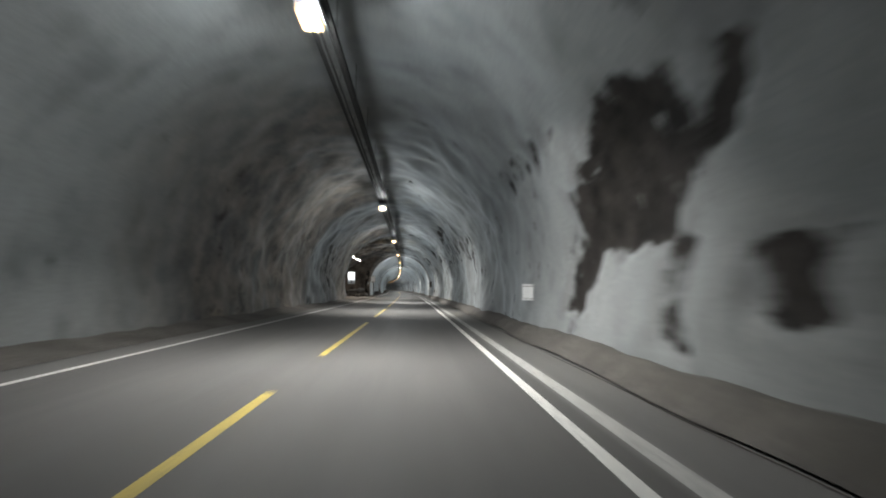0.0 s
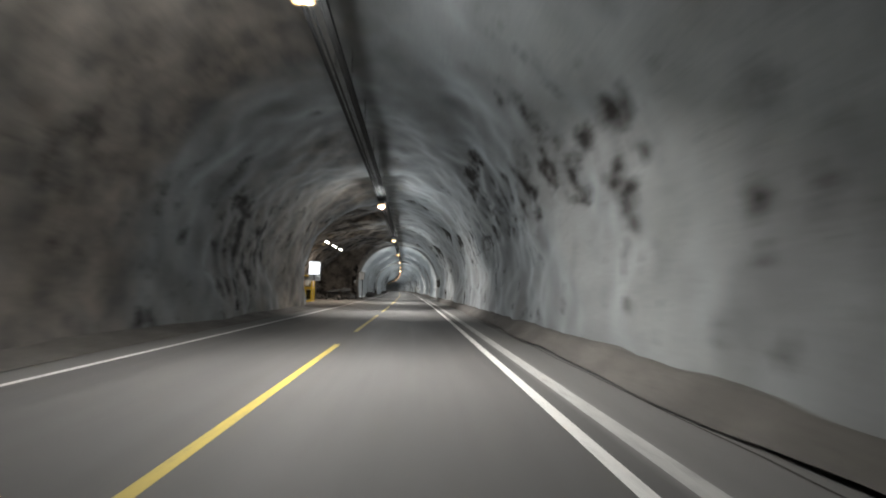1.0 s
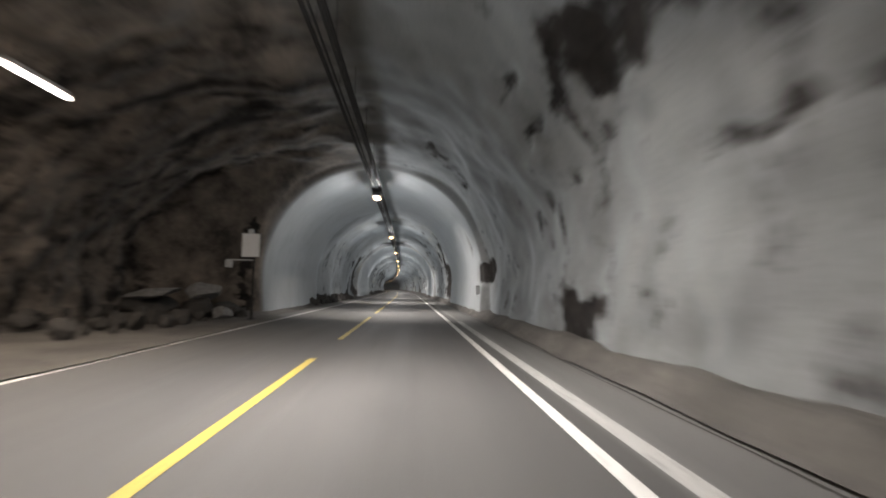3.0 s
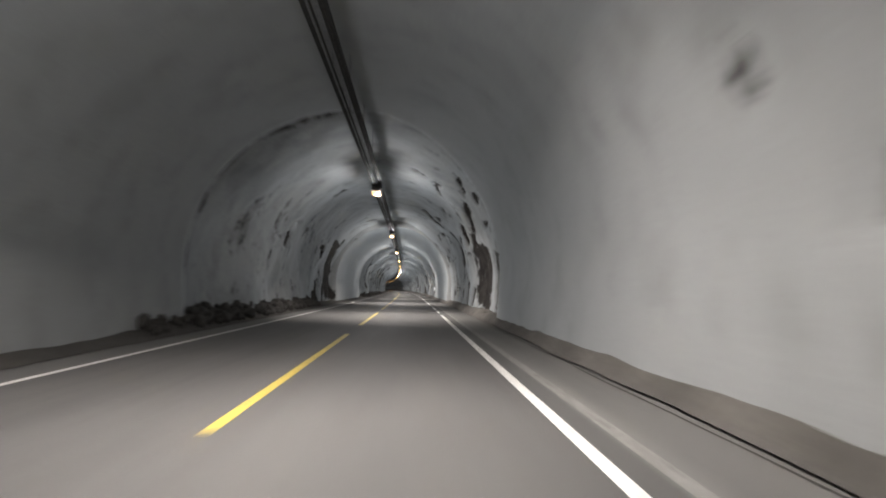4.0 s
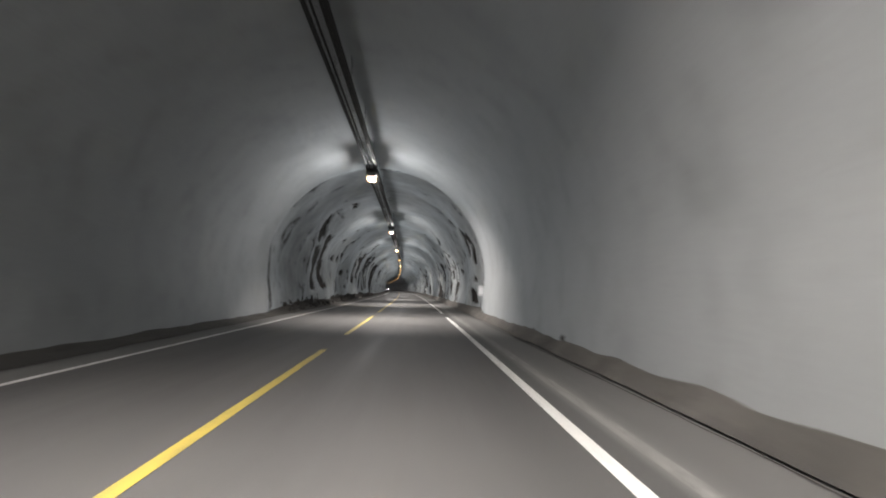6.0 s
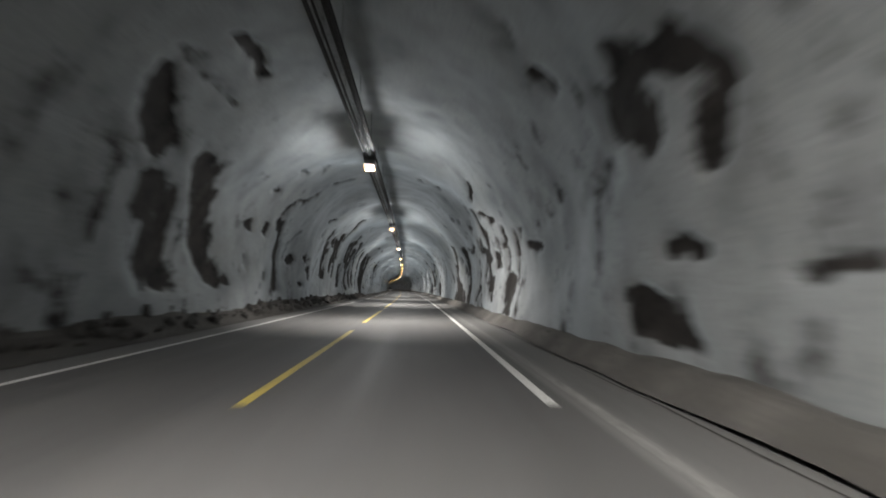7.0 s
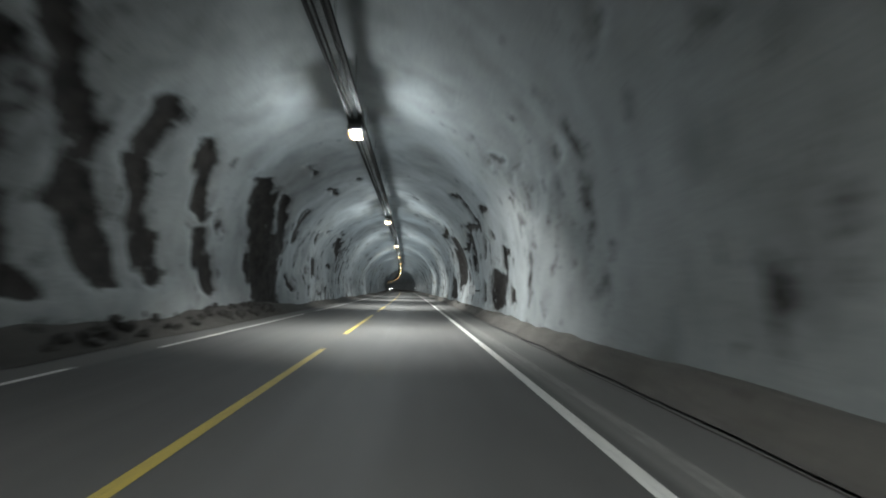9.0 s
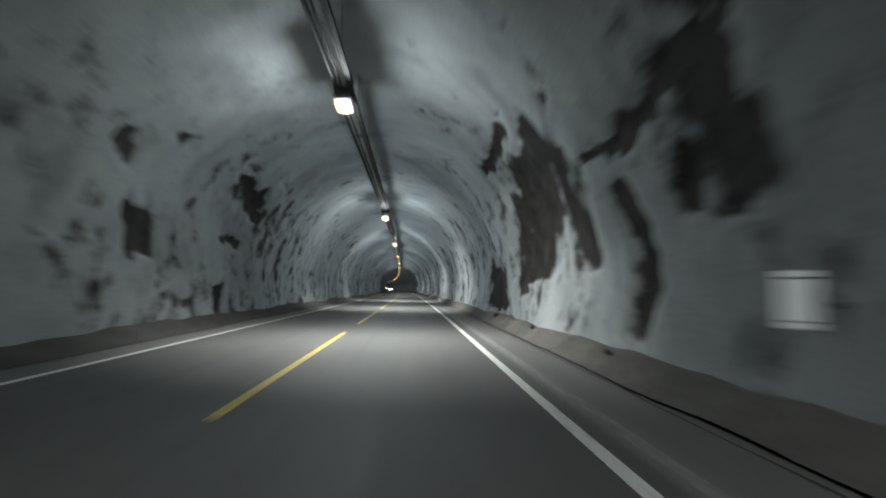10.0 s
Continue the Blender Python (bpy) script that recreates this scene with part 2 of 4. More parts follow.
def tunnel_sheet(s0, s1, ds, m, patches=True):
    sv = np.arange(s0, s1 + ds * 0.5, ds)
    av = np.linspace(0, GIRTH, m)
    S, A = np.meshgrid(sv, av, indexing="ij")
    X, Z, NX, NZ = section(S, A)
    even = smooth_part(S, NX)
    rough = 1 - even
    d = 0.34 * field(S, A, 5.0, 3.4, 3.1, 1) + 0.035 * field(S, A, 1.5, 1.1, 8.7, 2)
    crag = step(S, 12, 20) * (1 - step(S, 76, 81))
    d = d + crag * 0.13 * field(S, A, 1.9, 1.3, 17.0, 2)
    lay = lay_by(S) * step(A, WALL_H + ARCH * 0.4, WALL_H + ARCH * 0.6)
    D = rough * (0.16 + d + lay * (0.5 * field(S, A, 3.0, 2.2, 17.0, 5) + 0.2 * np.clip(0.35 - np.abs(field(S, A, 2.6, 3.4, 21.0, 3)), 0, 1))) + even * (-0.12 + 0.03 * d)
    bare = np.zeros_like(S)
    if patches:
        wob_s, wob_a = 0.9 * field(S, A, 1.9, 1.9, 33.0), 0.9 * field(S, A, 1.9, 1.9, 44.0)
        torn = field(S, A, 0.8, 2.2, 52.0, 4)
        near_s, near_a = S + 0.42 * field(S, A, 1.0, 1.0, 91.0), A + 0.22 * field(S, A, 0.8, 0.8, 95.0)
        for p0, a0, p1, a1, ws, wa, amount in SCARS_AND_SHADE:
            i, j = np.searchsorted(sv, (min(p0, p1) - 2 * ws - 0.5, max(p0, p1) + 2 * ws + 0.5))
            u, v = (near_s[i:j] - p0) / ws, (near_a[i:j] - a0) / wa
            du, dv = (p1 - p0) / ws, (a1 - a0) / wa
            k = np.clip((u * du + v * dv) / max(du * du + dv * dv, 1e-6), 0, 1)
            q = np.hypot(u - k * du, v - k * dv)
            bare[i:j] = np.maximum(bare[i:j], np.clip(amount * np.clip(1.05 - 0.5 * q ** 1.5, 0, 0.92), 0, 0.92))
        for ps, pa, ls, la, amount in BARE:
            q = ((S + wob_s * min(ls, 1.0) * 0.8 - ps) / ls) ** 2 + ((A + wob_a * min(la, 1.0) * 0.7 - pa) / la) ** 2 + 1.15 * torn
            bare = np.maximum(bare, amount * np.clip(1.1 - 0.62 * q, 0, 0.92))
        D = D + 0.12 * np.clip(bare, 0, 1)
    streak = field(S, A, 1.6, 4.5, 61.0, 4)
    zone = (0.16 + 0.1 * step(S, 92, 100) + 0.1 * crag + 0.14 * step(S, 205, 225)) * rough
    low_arch = 1 - 0.55 * step(np.abs(A - GIRTH / 2), 5.5, 2.0)
    bare = np.maximum(bare, np.clip(zone * low_arch + 0.3 * streak, 0, 1) * rough)
    bare = np.maximum(bare, lay * np.clip(0.42 + 0.3 * streak, 0, 1))
    left = step(A, WALL_H + ARCH * 0.42, WALL_H + ARCH * 0.6)
    raw = left * step(S, 50.5, 52.5) * (1 - step(S, 81.6, 82.0))
    # brown of raw rock, with a reflected dashboard's tint put into the colour
    worn_tint = np.interp(S + 0.8 * streak, [10, 16, 31, 33, 36, 38, 44, 47], [0, 0.85, 0.85, 0.15, 0.2, 0.6, 0.6, 0.95])
    raw = np.maximum(raw, worn_tint * left * (1 - step(S, 50, 52)))
    joint = np.exp(-((S - first_end(NX) - 0.6) / 0.4) ** 2) + 1.15 * np.exp(-((S - 143.8) / 0.5) ** 2)
    bare = np.maximum(bare, 0.6 * joint)
    tone = 0.5 + 0.5 * even - 0.35 * (1 - step(S, 78, 81)) * step(S, 8, 16)
    P = bend(S, X + NX * D, Z + NZ * D)
    outer = bend(S, X + NX * 0.9, Z + NZ * 0.9)[::8]
    return P, np.stack([A, S], -1), bare, tone, raw, outer


def tunnel_piece(s0, s1, ds, m, tag, patches=True):
    P, uv, bare, tone, raw, outer = tunnel_sheet(s0, s1, ds, m, patches)
    i, j = int(m * 0.28), int(m * 0.72)
    du, dv = np.gradient(P, axis=0), np.gradient(P, axis=1)
    N = np.cross(dv, du)
    N /= np.linalg.norm(N, axis=-1, keepdims=True) + 1e-9
    for name, lo, hi, label in (("wall_right", 0, i + 1, "rough grey sprayed-concrete tunnel wall with bare dark rock patches"),
                                ("ceiling", i, j + 1, "grey sprayed-concrete tunnel vault, blotched and rough"),
                                ("wall_left", j, m, "rough grey tunnel wall with dark rock and damp streaks")):
        ob = grid_mesh(name + tag, P[:, lo:hi], uv[:, lo:hi], LINING, {"bare": bare[:, lo:hi], "tone": tone[:, lo:hi], "raw": raw[:, lo:hi]}, outer=outer[:, lo:hi])
        inward = (-N if N[0, 0, 0] > 0 else N)
        out = -inward[::8]
        ob.data.normals_split_custom_set_from_vertices(np.concatenate([inward[:, lo:hi].reshape(-1, 3), out[:, lo:hi].reshape(-1, 3)]).tolist())
        tagged(ob, label, "tunnel wall" if "wall" in name else "tunnel ceiling", kind="structure")


# bare rock where the sprayed concrete has fallen or was never laid
bare_rock(12.6, 4.5, 2.5, 0.4, 0.55)
bare_rock(36.1, 4.3, 4.0, 0.8, 0.58)
bare_rock(30.0, 4.0, 4.5, 0.55, 0.6)
bare_rock(28.0, 3.2, 3.0, 0.35, 0.55)
bare_rock(33.5, 3.2, 2.5, 0.3, 0.55)
bare_rock(39.5, 3.4, 3.0, 0.4, 0.55)
bare_rock(46.0, 3.8, 3.5, 0.6, 0.54)
bare_rock(39.9, 17.0, 2.9, 1.8, 0.58)
bare_rock(50.5, 4.2, 1.3, 0.5, 0.70)
bare_rock(66.2, 4.9, 2.0, 0.7, 0.90)
bare_rock(66.6, 4.5, 1.5, 0.3, 0.85)
bare_rock(69.8, 0.7, 1.3, 0.5)
bare_rock(81.3, 2.1, 0.9, 0.5)
bare_rock(84.1, 3.6, 0.3, 0.5, 0.80)
# dark upright scars where the rock shows through, and one stroke of shade
scar_or_shade(4.3, 1.7, 4.2, 1.1, 0.62, 0.14, 1.0)
scar_or_shade(4.5, 3.8, 5.3, 3.0, 0.38, 0.15, 1.0)
scar_or_shade(6.2, 1.9, 6.3, 0.5, 0.35, 0.14, 0.65)
scar_or_shade(6.9, 3.0, 7.2, 2.0, 0.96, 0.15, 1.0)
scar_or_shade(7.0, 3.9, 7.1, 2.9, 1.33, 0.38, 1.0)
scar_or_shade(7.5, 4.0, 8.8, 3.5, 0.46, 0.14, 1.0)
scar_or_shade(8.3, 3.2, 9.0, 2.2, 1.53, 0.23, 1.0)
scar_or_shade(9.7, 2.2, 10.5, 0.9, 0.62, 0.14, 1.0)
scar_or_shade(19.9, 4.0, 22.5, 3.8, 0.70, 0.16, 0.35)
scar_or_shade(25.8, 8.3, 26.4, 8.3, 0.14, 0.14, 0.5)
scar_or_shade(27.7, 4.0, 27.2, 3.1, 1.90, 0.28, 0.35)
scar_or_shade(27.9, 15.4, 31.2, 15.9, 0.55, 0.14, 0.5)
scar_or_shade(32.6, 3.6, 36.9, 3.3, 0.75, 0.14, 0.55)
scar_or_shade(34.8, 11.3, 35.1, 11.2, 0.13, 0.14, 0.5)
scar_or_shade(35.8, 6.0, 38.9, 5.2, 1.33, 0.38, 0.6)
scar_or_shade(36.5, 16.4, 37.1, 18.4, 0.37, 0.14, 0.55)
scar_or_shade(37.4, 15.1, 38.4, 15.4, 1.37, 0.25, 0.7)
scar_or_shade(43.8, 3.1, 45.6, 2.8, 1.02, 0.14, 0.5)
scar_or_shade(43.9, 4.6, 45.8, 3.4, 1.12, 0.20, 0.45)
scar_or_shade(45.9, 5.6, 47.3, 5.3, 0.47, 0.14, 0.5)
scar_or_shade(47.7, 14.4, 47.4, 14.8, 0.57, 0.14, 0.6)
scar_or_shade(49.9, 14.2, 51.1, 13.4, 0.39, 0.14, 0.6)
scar_or_shade(50.7, 7.7, 50.9, 7.3, 0.18, 0.14, 0.7)
scar_or_shade(50.8, 8.7, 50.7, 8.2, 0.13, 0.14, 0.7)
scar_or_shade(53.8, 6.3, 54.4, 6.0, 0.60, 0.15, 0.7)
scar_or_shade(53.9, 5.7, 53.9, 5.1, 1.07, 0.21, 1.0)
scar_or_shade(64.4, 9.1, 64.7, 9.0, 0.13, 0.14, 0.7)
scar_or_shade(65.2, 3.0, 61.9, 2.8, 0.38, 0.14, 0.7)
scar_or_shade(65.4, 11.7, 65.8, 11.7, 0.13, 0.14, 0.6)
scar_or_shade(66.3, 5.2, 68.9, 3.8, 1.00, 0.21, 0.5)
scar_or_shade(67.4, 3.9, 69.1, 3.5, 0.93, 0.14, 0.6)
scar_or_shade(68.3, 5.0, 70.0, 4.7, 0.71, 0.16, 0.6)
scar_or_shade(69.3, 5.9, 69.4, 5.8, 0.47, 0.15, 0.7)
scar_or_shade(69.7, 1.0, 69.6, 0.2, 1.16, 0.14, 1.0)
scar_or_shade(77.7, 7.5, 79.3, 5.6, 0.87, 0.23, 0.5)
scar_or_shade(81.7, 2.3, 81.8, 1.7, 1.12, 0.14, 1.0)
# no bare rock: the shadow beside the lining's end ring, painted soft
scar_or_shade(98.4, 4.0, 98.6, 3.0, 0.20, 0.14, 0.6)
scar_or_shade(99.1, 2.7, 100.0, 0.9, 0.90, 0.14, 1.0)
scar_or_shade(99.1, 15.0, 99.2, 15.1, 0.23, 0.14, 0.6)
scar_or_shade(99.6, 5.3, 100.4, 5.0, 0.22, 0.14, 1.0)
scar_or_shade(99.7, 6.2, 100.7, 5.8, 0.16, 0.14, 1.0)
scar_or_shade(100.3, 4.0, 101.2, 4.1, 0.26, 0.14, 0.7)
scar_or_shade(101.6, 9.7, 101.6, 9.4, 0.13, 0.14, 0.6)
scar_or_shade(101.6, 8.0, 102.1, 7.5, 0.22, 0.19, 0.5)
scar_or_shade(102.2, 6.9, 103.9, 6.7, 0.13, 0.14, 1.0)
scar_or_shade(102.5, 5.2, 105.0, 3.6, 0.50, 0.14, 1.0)
scar_or_shade(102.8, 3.1, 103.1, 1.2, 0.59, 0.14, 1.0)
scar_or_shade(103.7, 15.6, 104.0, 15.7, 0.32, 0.14, 0.6)
scar_or_shade(104.8, 3.4, 104.5, 0.7, 1.55, 0.14, 1.0)
scar_or_shade(105.1, 3.2, 105.7, 2.2, 0.50, 0.14, 1.0)
scar_or_shade(105.2, 15.5, 105.4, 16.0, 0.38, 0.14, 1.0)
scar_or_shade(105.5, 2.2, 105.1, 1.4, 0.34, 0.14, 1.0)
scar_or_shade(105.7, 14.8, 106.4, 14.9, 0.25, 0.14, 0.7)
scar_or_shade(106.0, 4.8, 106.4, 4.4, 0.16, 0.14, 1.0)
scar_or_shade(106.1, 1.4, 103.8, 0.4, 0.82, 0.14, 1.0)
scar_or_shade(106.1, 4.7, 106.4, 3.9, 0.42, 0.14, 1.0)
scar_or_shade(106.4, 4.4, 106.0, 3.8, 0.17, 0.14, 1.0)
scar_or_shade(106.8, 12.0, 107.2, 12.4, 0.24, 0.15, 1.0)
scar_or_shade(107.1, 1.3, 107.0, 0.5, 0.47, 0.14, 1.0)
scar_or_shade(107.7, 6.2, 107.9, 6.1, 0.19, 0.14, 1.0)
scar_or_shade(108.0, 3.3, 107.2, 3.3, 0.13, 0.14, 0.7)
scar_or_shade(108.6, 4.3, 110.3, 4.1, 0.26, 0.14, 1.0)
scar_or_shade(109.3, 3.4, 109.6, 2.7, 0.39, 0.14, 1.0)
scar_or_shade(109.6, 15.0, 110.5, 15.3, 0.40, 0.14, 0.5)
scar_or_shade(110.8, 1.6, 110.5, 0.5, 0.36, 0.14, 1.0)
scar_or_shade(110.8, 0.6, 110.7, 0.2, 0.46, 0.14, 1.0)
scar_or_shade(111.2, 6.2, 111.7, 6.0, 0.18, 0.14, 1.0)
scar_or_shade(112.0, 7.3, 113.2, 5.7, 0.23, 0.14, 1.0)
scar_or_shade(112.2, 5.0, 112.3, 4.0, 0.35, 0.14, 1.0)
scar_or_shade(112.3, 4.0, 112.5, 2.9, 0.36, 0.14, 1.0)
scar_or_shade(113.7, 15.4, 114.7, 16.0, 0.32, 0.14, 1.0)
scar_or_shade(114.1, 1.3, 114.0, 0.4, 0.23, 0.14, 1.0)
scar_or_shade(114.5, 1.3, 114.2, 0.2, 0.34, 0.14, 0.7)
scar_or_shade(114.6, 7.5, 114.7, 7.2, 0.27, 0.17, 1.0)
scar_or_shade(115.1, 5.1, 115.8, 4.7, 0.27, 0.14, 1.0)
scar_or_shade(115.3, 18.6, 115.7, 19.2, 0.92, 0.14, 1.0)
scar_or_shade(115.5, 1.4, 115.3, 1.2, 0.23, 0.14, 1.0)
scar_or_shade(115.6, 3.5, 116.3, 3.4, 0.18, 0.14, 1.0)
scar_or_shade(115.8, 17.8, 115.7, 18.8, 0.38, 0.14, 1.0)
scar_or_shade(116.2, 3.5, 116.5, 3.1, 0.38, 0.14, 1.0)
scar_or_shade(116.2, 17.0, 116.3, 17.1, 0.25, 0.14, 0.7)
scar_or_shade(116.4, 1.8, 116.3, 0.8, 0.33, 0.14, 1.0)
scar_or_shade(116.6, 0.9, 116.4, 0.8, 0.15, 0.14, 0.7)
scar_or_shade(116.9, 1.8, 116.9, 1.5, 0.21, 0.14, 1.0)
scar_or_shade(117.0, 1.2, 116.7, 1.1, 0.16, 0.14, 0.7)
scar_or_shade(117.6, 5.5, 116.5, 5.4, 0.28, 0.14, 1.0)
scar_or_shade(117.6, 14.6, 119.8, 18.8, 0.85, 0.14, 1.0)
scar_or_shade(117.7, 3.7, 118.1, 2.9, 0.27, 0.14, 1.0)
scar_or_shade(117.8, 5.8, 117.9, 5.6, 0.16, 0.14, 0.6)
scar_or_shade(117.9, 2.9, 118.0, 1.9, 0.29, 0.14, 1.0)
scar_or_shade(118.1, 1.7, 117.6, 0.7, 0.23, 0.14, 1.0)
scar_or_shade(118.2, 14.8, 119.7, 15.9, 0.97, 0.15, 1.0)
scar_or_shade(118.3, 18.2, 118.2, 19.3, 0.37, 0.14, 1.0)
scar_or_shade(118.4, 14.7, 120.4, 19.0, 0.78, 0.14, 1.0)
scar_or_shade(118.8, 16.8, 119.0, 16.9, 0.39, 0.14, 1.0)
scar_or_shade(118.9, 3.6, 118.7, 3.5, 0.16, 0.14, 0.6)
scar_or_shade(118.9, 4.5, 119.1, 4.2, 0.20, 0.14, 1.0)
scar_or_shade(119.0, 5.7, 119.1, 5.5, 0.14, 0.14, 1.0)
scar_or_shade(119.1, 11.7, 119.2, 10.5, 0.13, 0.14, 1.0)
scar_or_shade(119.5, 14.7, 121.3, 16.5, 0.59, 0.14, 1.0)
scar_or_shade(119.5, 1.3, 119.0, 0.8, 0.23, 0.14, 1.0)
scar_or_shade(119.8, 13.2, 119.8, 12.9, 0.13, 0.14, 0.5)
scar_or_shade(120.0, 14.3, 120.1, 14.7, 0.36, 0.14, 1.0)
scar_or_shade(120.1, 12.6, 120.5, 11.8, 0.13, 0.14, 0.5)
scar_or_shade(120.4, 15.8, 122.1, 19.1, 1.14, 0.14, 1.0)
scar_or_shade(120.6, 3.9, 120.7, 3.6, 0.25, 0.14, 1.0)
scar_or_shade(121.0, 9.0, 121.2, 8.9, 0.13, 0.14, 0.7)
scar_or_shade(121.3, 9.0, 121.5, 8.9, 0.13, 0.15, 0.7)
scar_or_shade(121.4, 16.5, 122.3, 19.1, 0.69, 0.14, 1.0)
scar_or_shade(122.1, 3.7, 122.4, 3.2, 0.34, 0.14, 1.0)
scar_or_shade(122.1, 4.1, 122.4, 4.0, 0.20, 0.14, 1.0)
scar_or_shade(122.6, 5.5, 122.5, 5.3, 0.24, 0.14, 1.0)
scar_or_shade(123.2, 13.4, 123.5, 13.4, 0.13, 0.14, 0.6)
scar_or_shade(123.3, 11.8, 123.5, 11.5, 0.13, 0.14, 0.6)
scar_or_shade(123.3, 15.2, 123.6, 15.3, 0.13, 0.14, 0.6)
scar_or_shade(145.6, 1.4, 145.4, 1.4, 0.31, 0.14, 1.0)
scar_or_shade(146.5, 3.9, 146.4, 3.4, 0.31, 0.14, 1.0)
scar_or_shade(146.6, 3.3, 146.6, 2.7, 0.22, 0.14, 1.0)
scar_or_shade(147.3, 4.3, 146.7, 3.9, 0.32, 0.14, 1.0)
scar_or_shade(147.7, 4.5, 147.7, 3.4, 0.48, 0.19, 1.0)
scar_or_shade(147.8, 1.8, 147.3, 1.8, 0.16, 0.14, 1.0)
scar_or_shade(148.2, 0.9, 147.9, 0.6, 0.53, 0.14, 1.0)
scar_or_shade(148.3, 4.3, 148.1, 3.6, 0.60, 0.19, 1.0)
scar_or_shade(148.5, 1.2, 148.4, 0.7, 0.65, 0.14, 1.0)
scar_or_shade(149.2, 3.4, 150.4, 3.0, 0.76, 0.17, 0.55)
scar_or_shade(149.8, 6.6, 150.3, 6.4, 0.22, 0.14, 0.5)
scar_or_shade(150.6, 15.2, 151.7, 15.1, 0.73, 0.22, 0.6)
scar_or_shade(150.7, 5.6, 150.3, 5.1, 0.24, 0.14, 1.0)
scar_or_shade(151.5, 12.9, 154.3, 13.1, 0.23, 0.14, 0.6)
scar_or_shade(151.7, 13.4, 153.4, 14.8, 0.39, 0.19, 1.0)
scar_or_shade(151.8, 11.9, 154.0, 12.0, 0.13, 0.14, 1.0)
scar_or_shade(152.0, 13.8, 152.9, 14.9, 0.54, 0.19, 1.0)
scar_or_shade(152.9, 3.5, 154.7, 3.0, 1.17, 0.18, 0.5)
scar_or_shade(153.8, 15.6, 155.0, 18.3, 1.06, 0.14, 1.0)
scar_or_shade(155.6, 14.5, 158.7, 18.1, 0.86, 0.14, 1.0)
scar_or_shade(156.3, 2.6, 155.6, 2.5, 0.29, 0.14, 1.0)
scar_or_shade(157.0, 3.2, 157.4, 3.0, 0.20, 0.14, 0.6)
scar_or_shade(158.2, 3.1, 158.2, 2.5, 0.31, 0.14, 1.0)
scar_or_shade(158.2, 2.6, 158.4, 1.5, 0.22, 0.14, 0.7)
scar_or_shade(159.4, 3.5, 160.1, 2.9, 0.27, 0.14, 1.0)
scar_or_shade(159.7, 1.7, 159.8, 0.4, 0.79, 0.14, 1.0)
scar_or_shade(160.0, 2.6, 160.2, 2.0, 0.27, 0.14, 0.7)
scar_or_shade(160.1, 5.6, 161.2, 5.2, 0.20, 0.14, 1.0)
scar_or_shade(160.9, 15.7, 161.1, 16.0, 0.22, 0.14, 1.0)
scar_or_shade(161.1, 17.1, 161.3, 17.4, 0.24, 0.14, 0.6)
scar_or_shade(161.5, 2.6, 161.6, 2.2, 0.39, 0.14, 1.0)
scar_or_shade(161.6, 14.2, 161.9, 14.2, 0.13, 0.14, 0.6)
scar_or_shade(161.7, 4.5, 160.2, 4.0, 0.26, 0.14, 1.0)
scar_or_shade(161.8, 12.9, 162.4, 12.9, 0.14, 0.14, 0.7)
scar_or_shade(162.7, 3.8, 163.3, 3.0, 0.47, 0.14, 1.0)
scar_or_shade(162.7, 15.6, 162.7, 15.9, 0.30, 0.14, 1.0)
scar_or_shade(162.8, 12.0, 163.4, 12.2, 0.13, 0.14, 0.6)
scar_or_shade(162.9, 4.9, 162.9, 3.8, 0.40, 0.14, 1.0)
scar_or_shade(163.7, 15.0, 164.4, 14.2, 0.23, 0.14, 1.0)
scar_or_shade(163.7, 17.7, 163.8, 17.9, 0.25, 0.14, 1.0)
scar_or_shade(163.8, 2.3, 163.1, 0.8, 0.55, 0.14, 1.0)
scar_or_shade(163.8, 15.2, 165.0, 16.0, 0.42, 0.14, 1.0)
scar_or_shade(164.0, 5.5, 163.9, 5.3, 0.25, 0.14, 0.7)
scar_or_shade(164.5, 14.1, 166.1, 13.2, 0.18, 0.14, 0.7)
scar_or_shade(164.5, 3.2, 165.2, 3.1, 0.14, 0.14, 1.0)
scar_or_shade(164.8, 3.6, 165.5, 3.4, 0.20, 0.14, 1.0)
scar_or_shade(164.8, 2.8, 165.2, 0.8, 0.50, 0.14, 0.6)
scar_or_shade(164.9, 5.2, 164.9, 4.9, 0.30, 0.14, 1.0)
scar_or_shade(165.0, 3.1, 163.6, 2.5, 1.18, 0.14, 1.0)
scar_or_shade(165.2, 7.0, 165.6, 6.9, 0.13, 0.14, 0.6)
scar_or_shade(165.2, 7.8, 165.3, 7.7, 0.13, 0.14, 0.7)
scar_or_shade(165.5, 16.2, 166.6, 18.4, 0.58, 0.14, 1.0)
scar_or_shade(166.1, 4.7, 166.7, 4.3, 0.34, 0.14, 0.6)
scar_or_shade(166.1, 3.6, 166.3, 3.2, 0.27, 0.14, 1.0)
scar_or_shade(166.5, 12.3, 167.0, 11.3, 0.13, 0.14, 0.6)
scar_or_shade(167.0, 1.4, 166.9, 0.2, 0.38, 0.14, 0.7)
scar_or_shade(167.3, 1.3, 168.5, 0.6, 0.25, 0.14, 1.0)
scar_or_shade(168.2, 5.1, 168.3, 5.0, 0.24, 0.14, 0.6)
scar_or_shade(168.3, 4.4, 168.8, 4.2, 0.14, 0.14, 0.6)
scar_or_shade(168.5, 3.5, 170.2, 3.3, 0.51, 0.14, 1.0)
scar_or_shade(168.6, 16.8, 169.1, 17.0, 0.33, 0.14, 1.0)
scar_or_shade(168.7, 16.6, 169.3, 16.8, 0.35, 0.14, 1.0)
scar_or_shade(170.7, 3.5, 171.9, 3.6, 0.29, 0.14, 1.0)
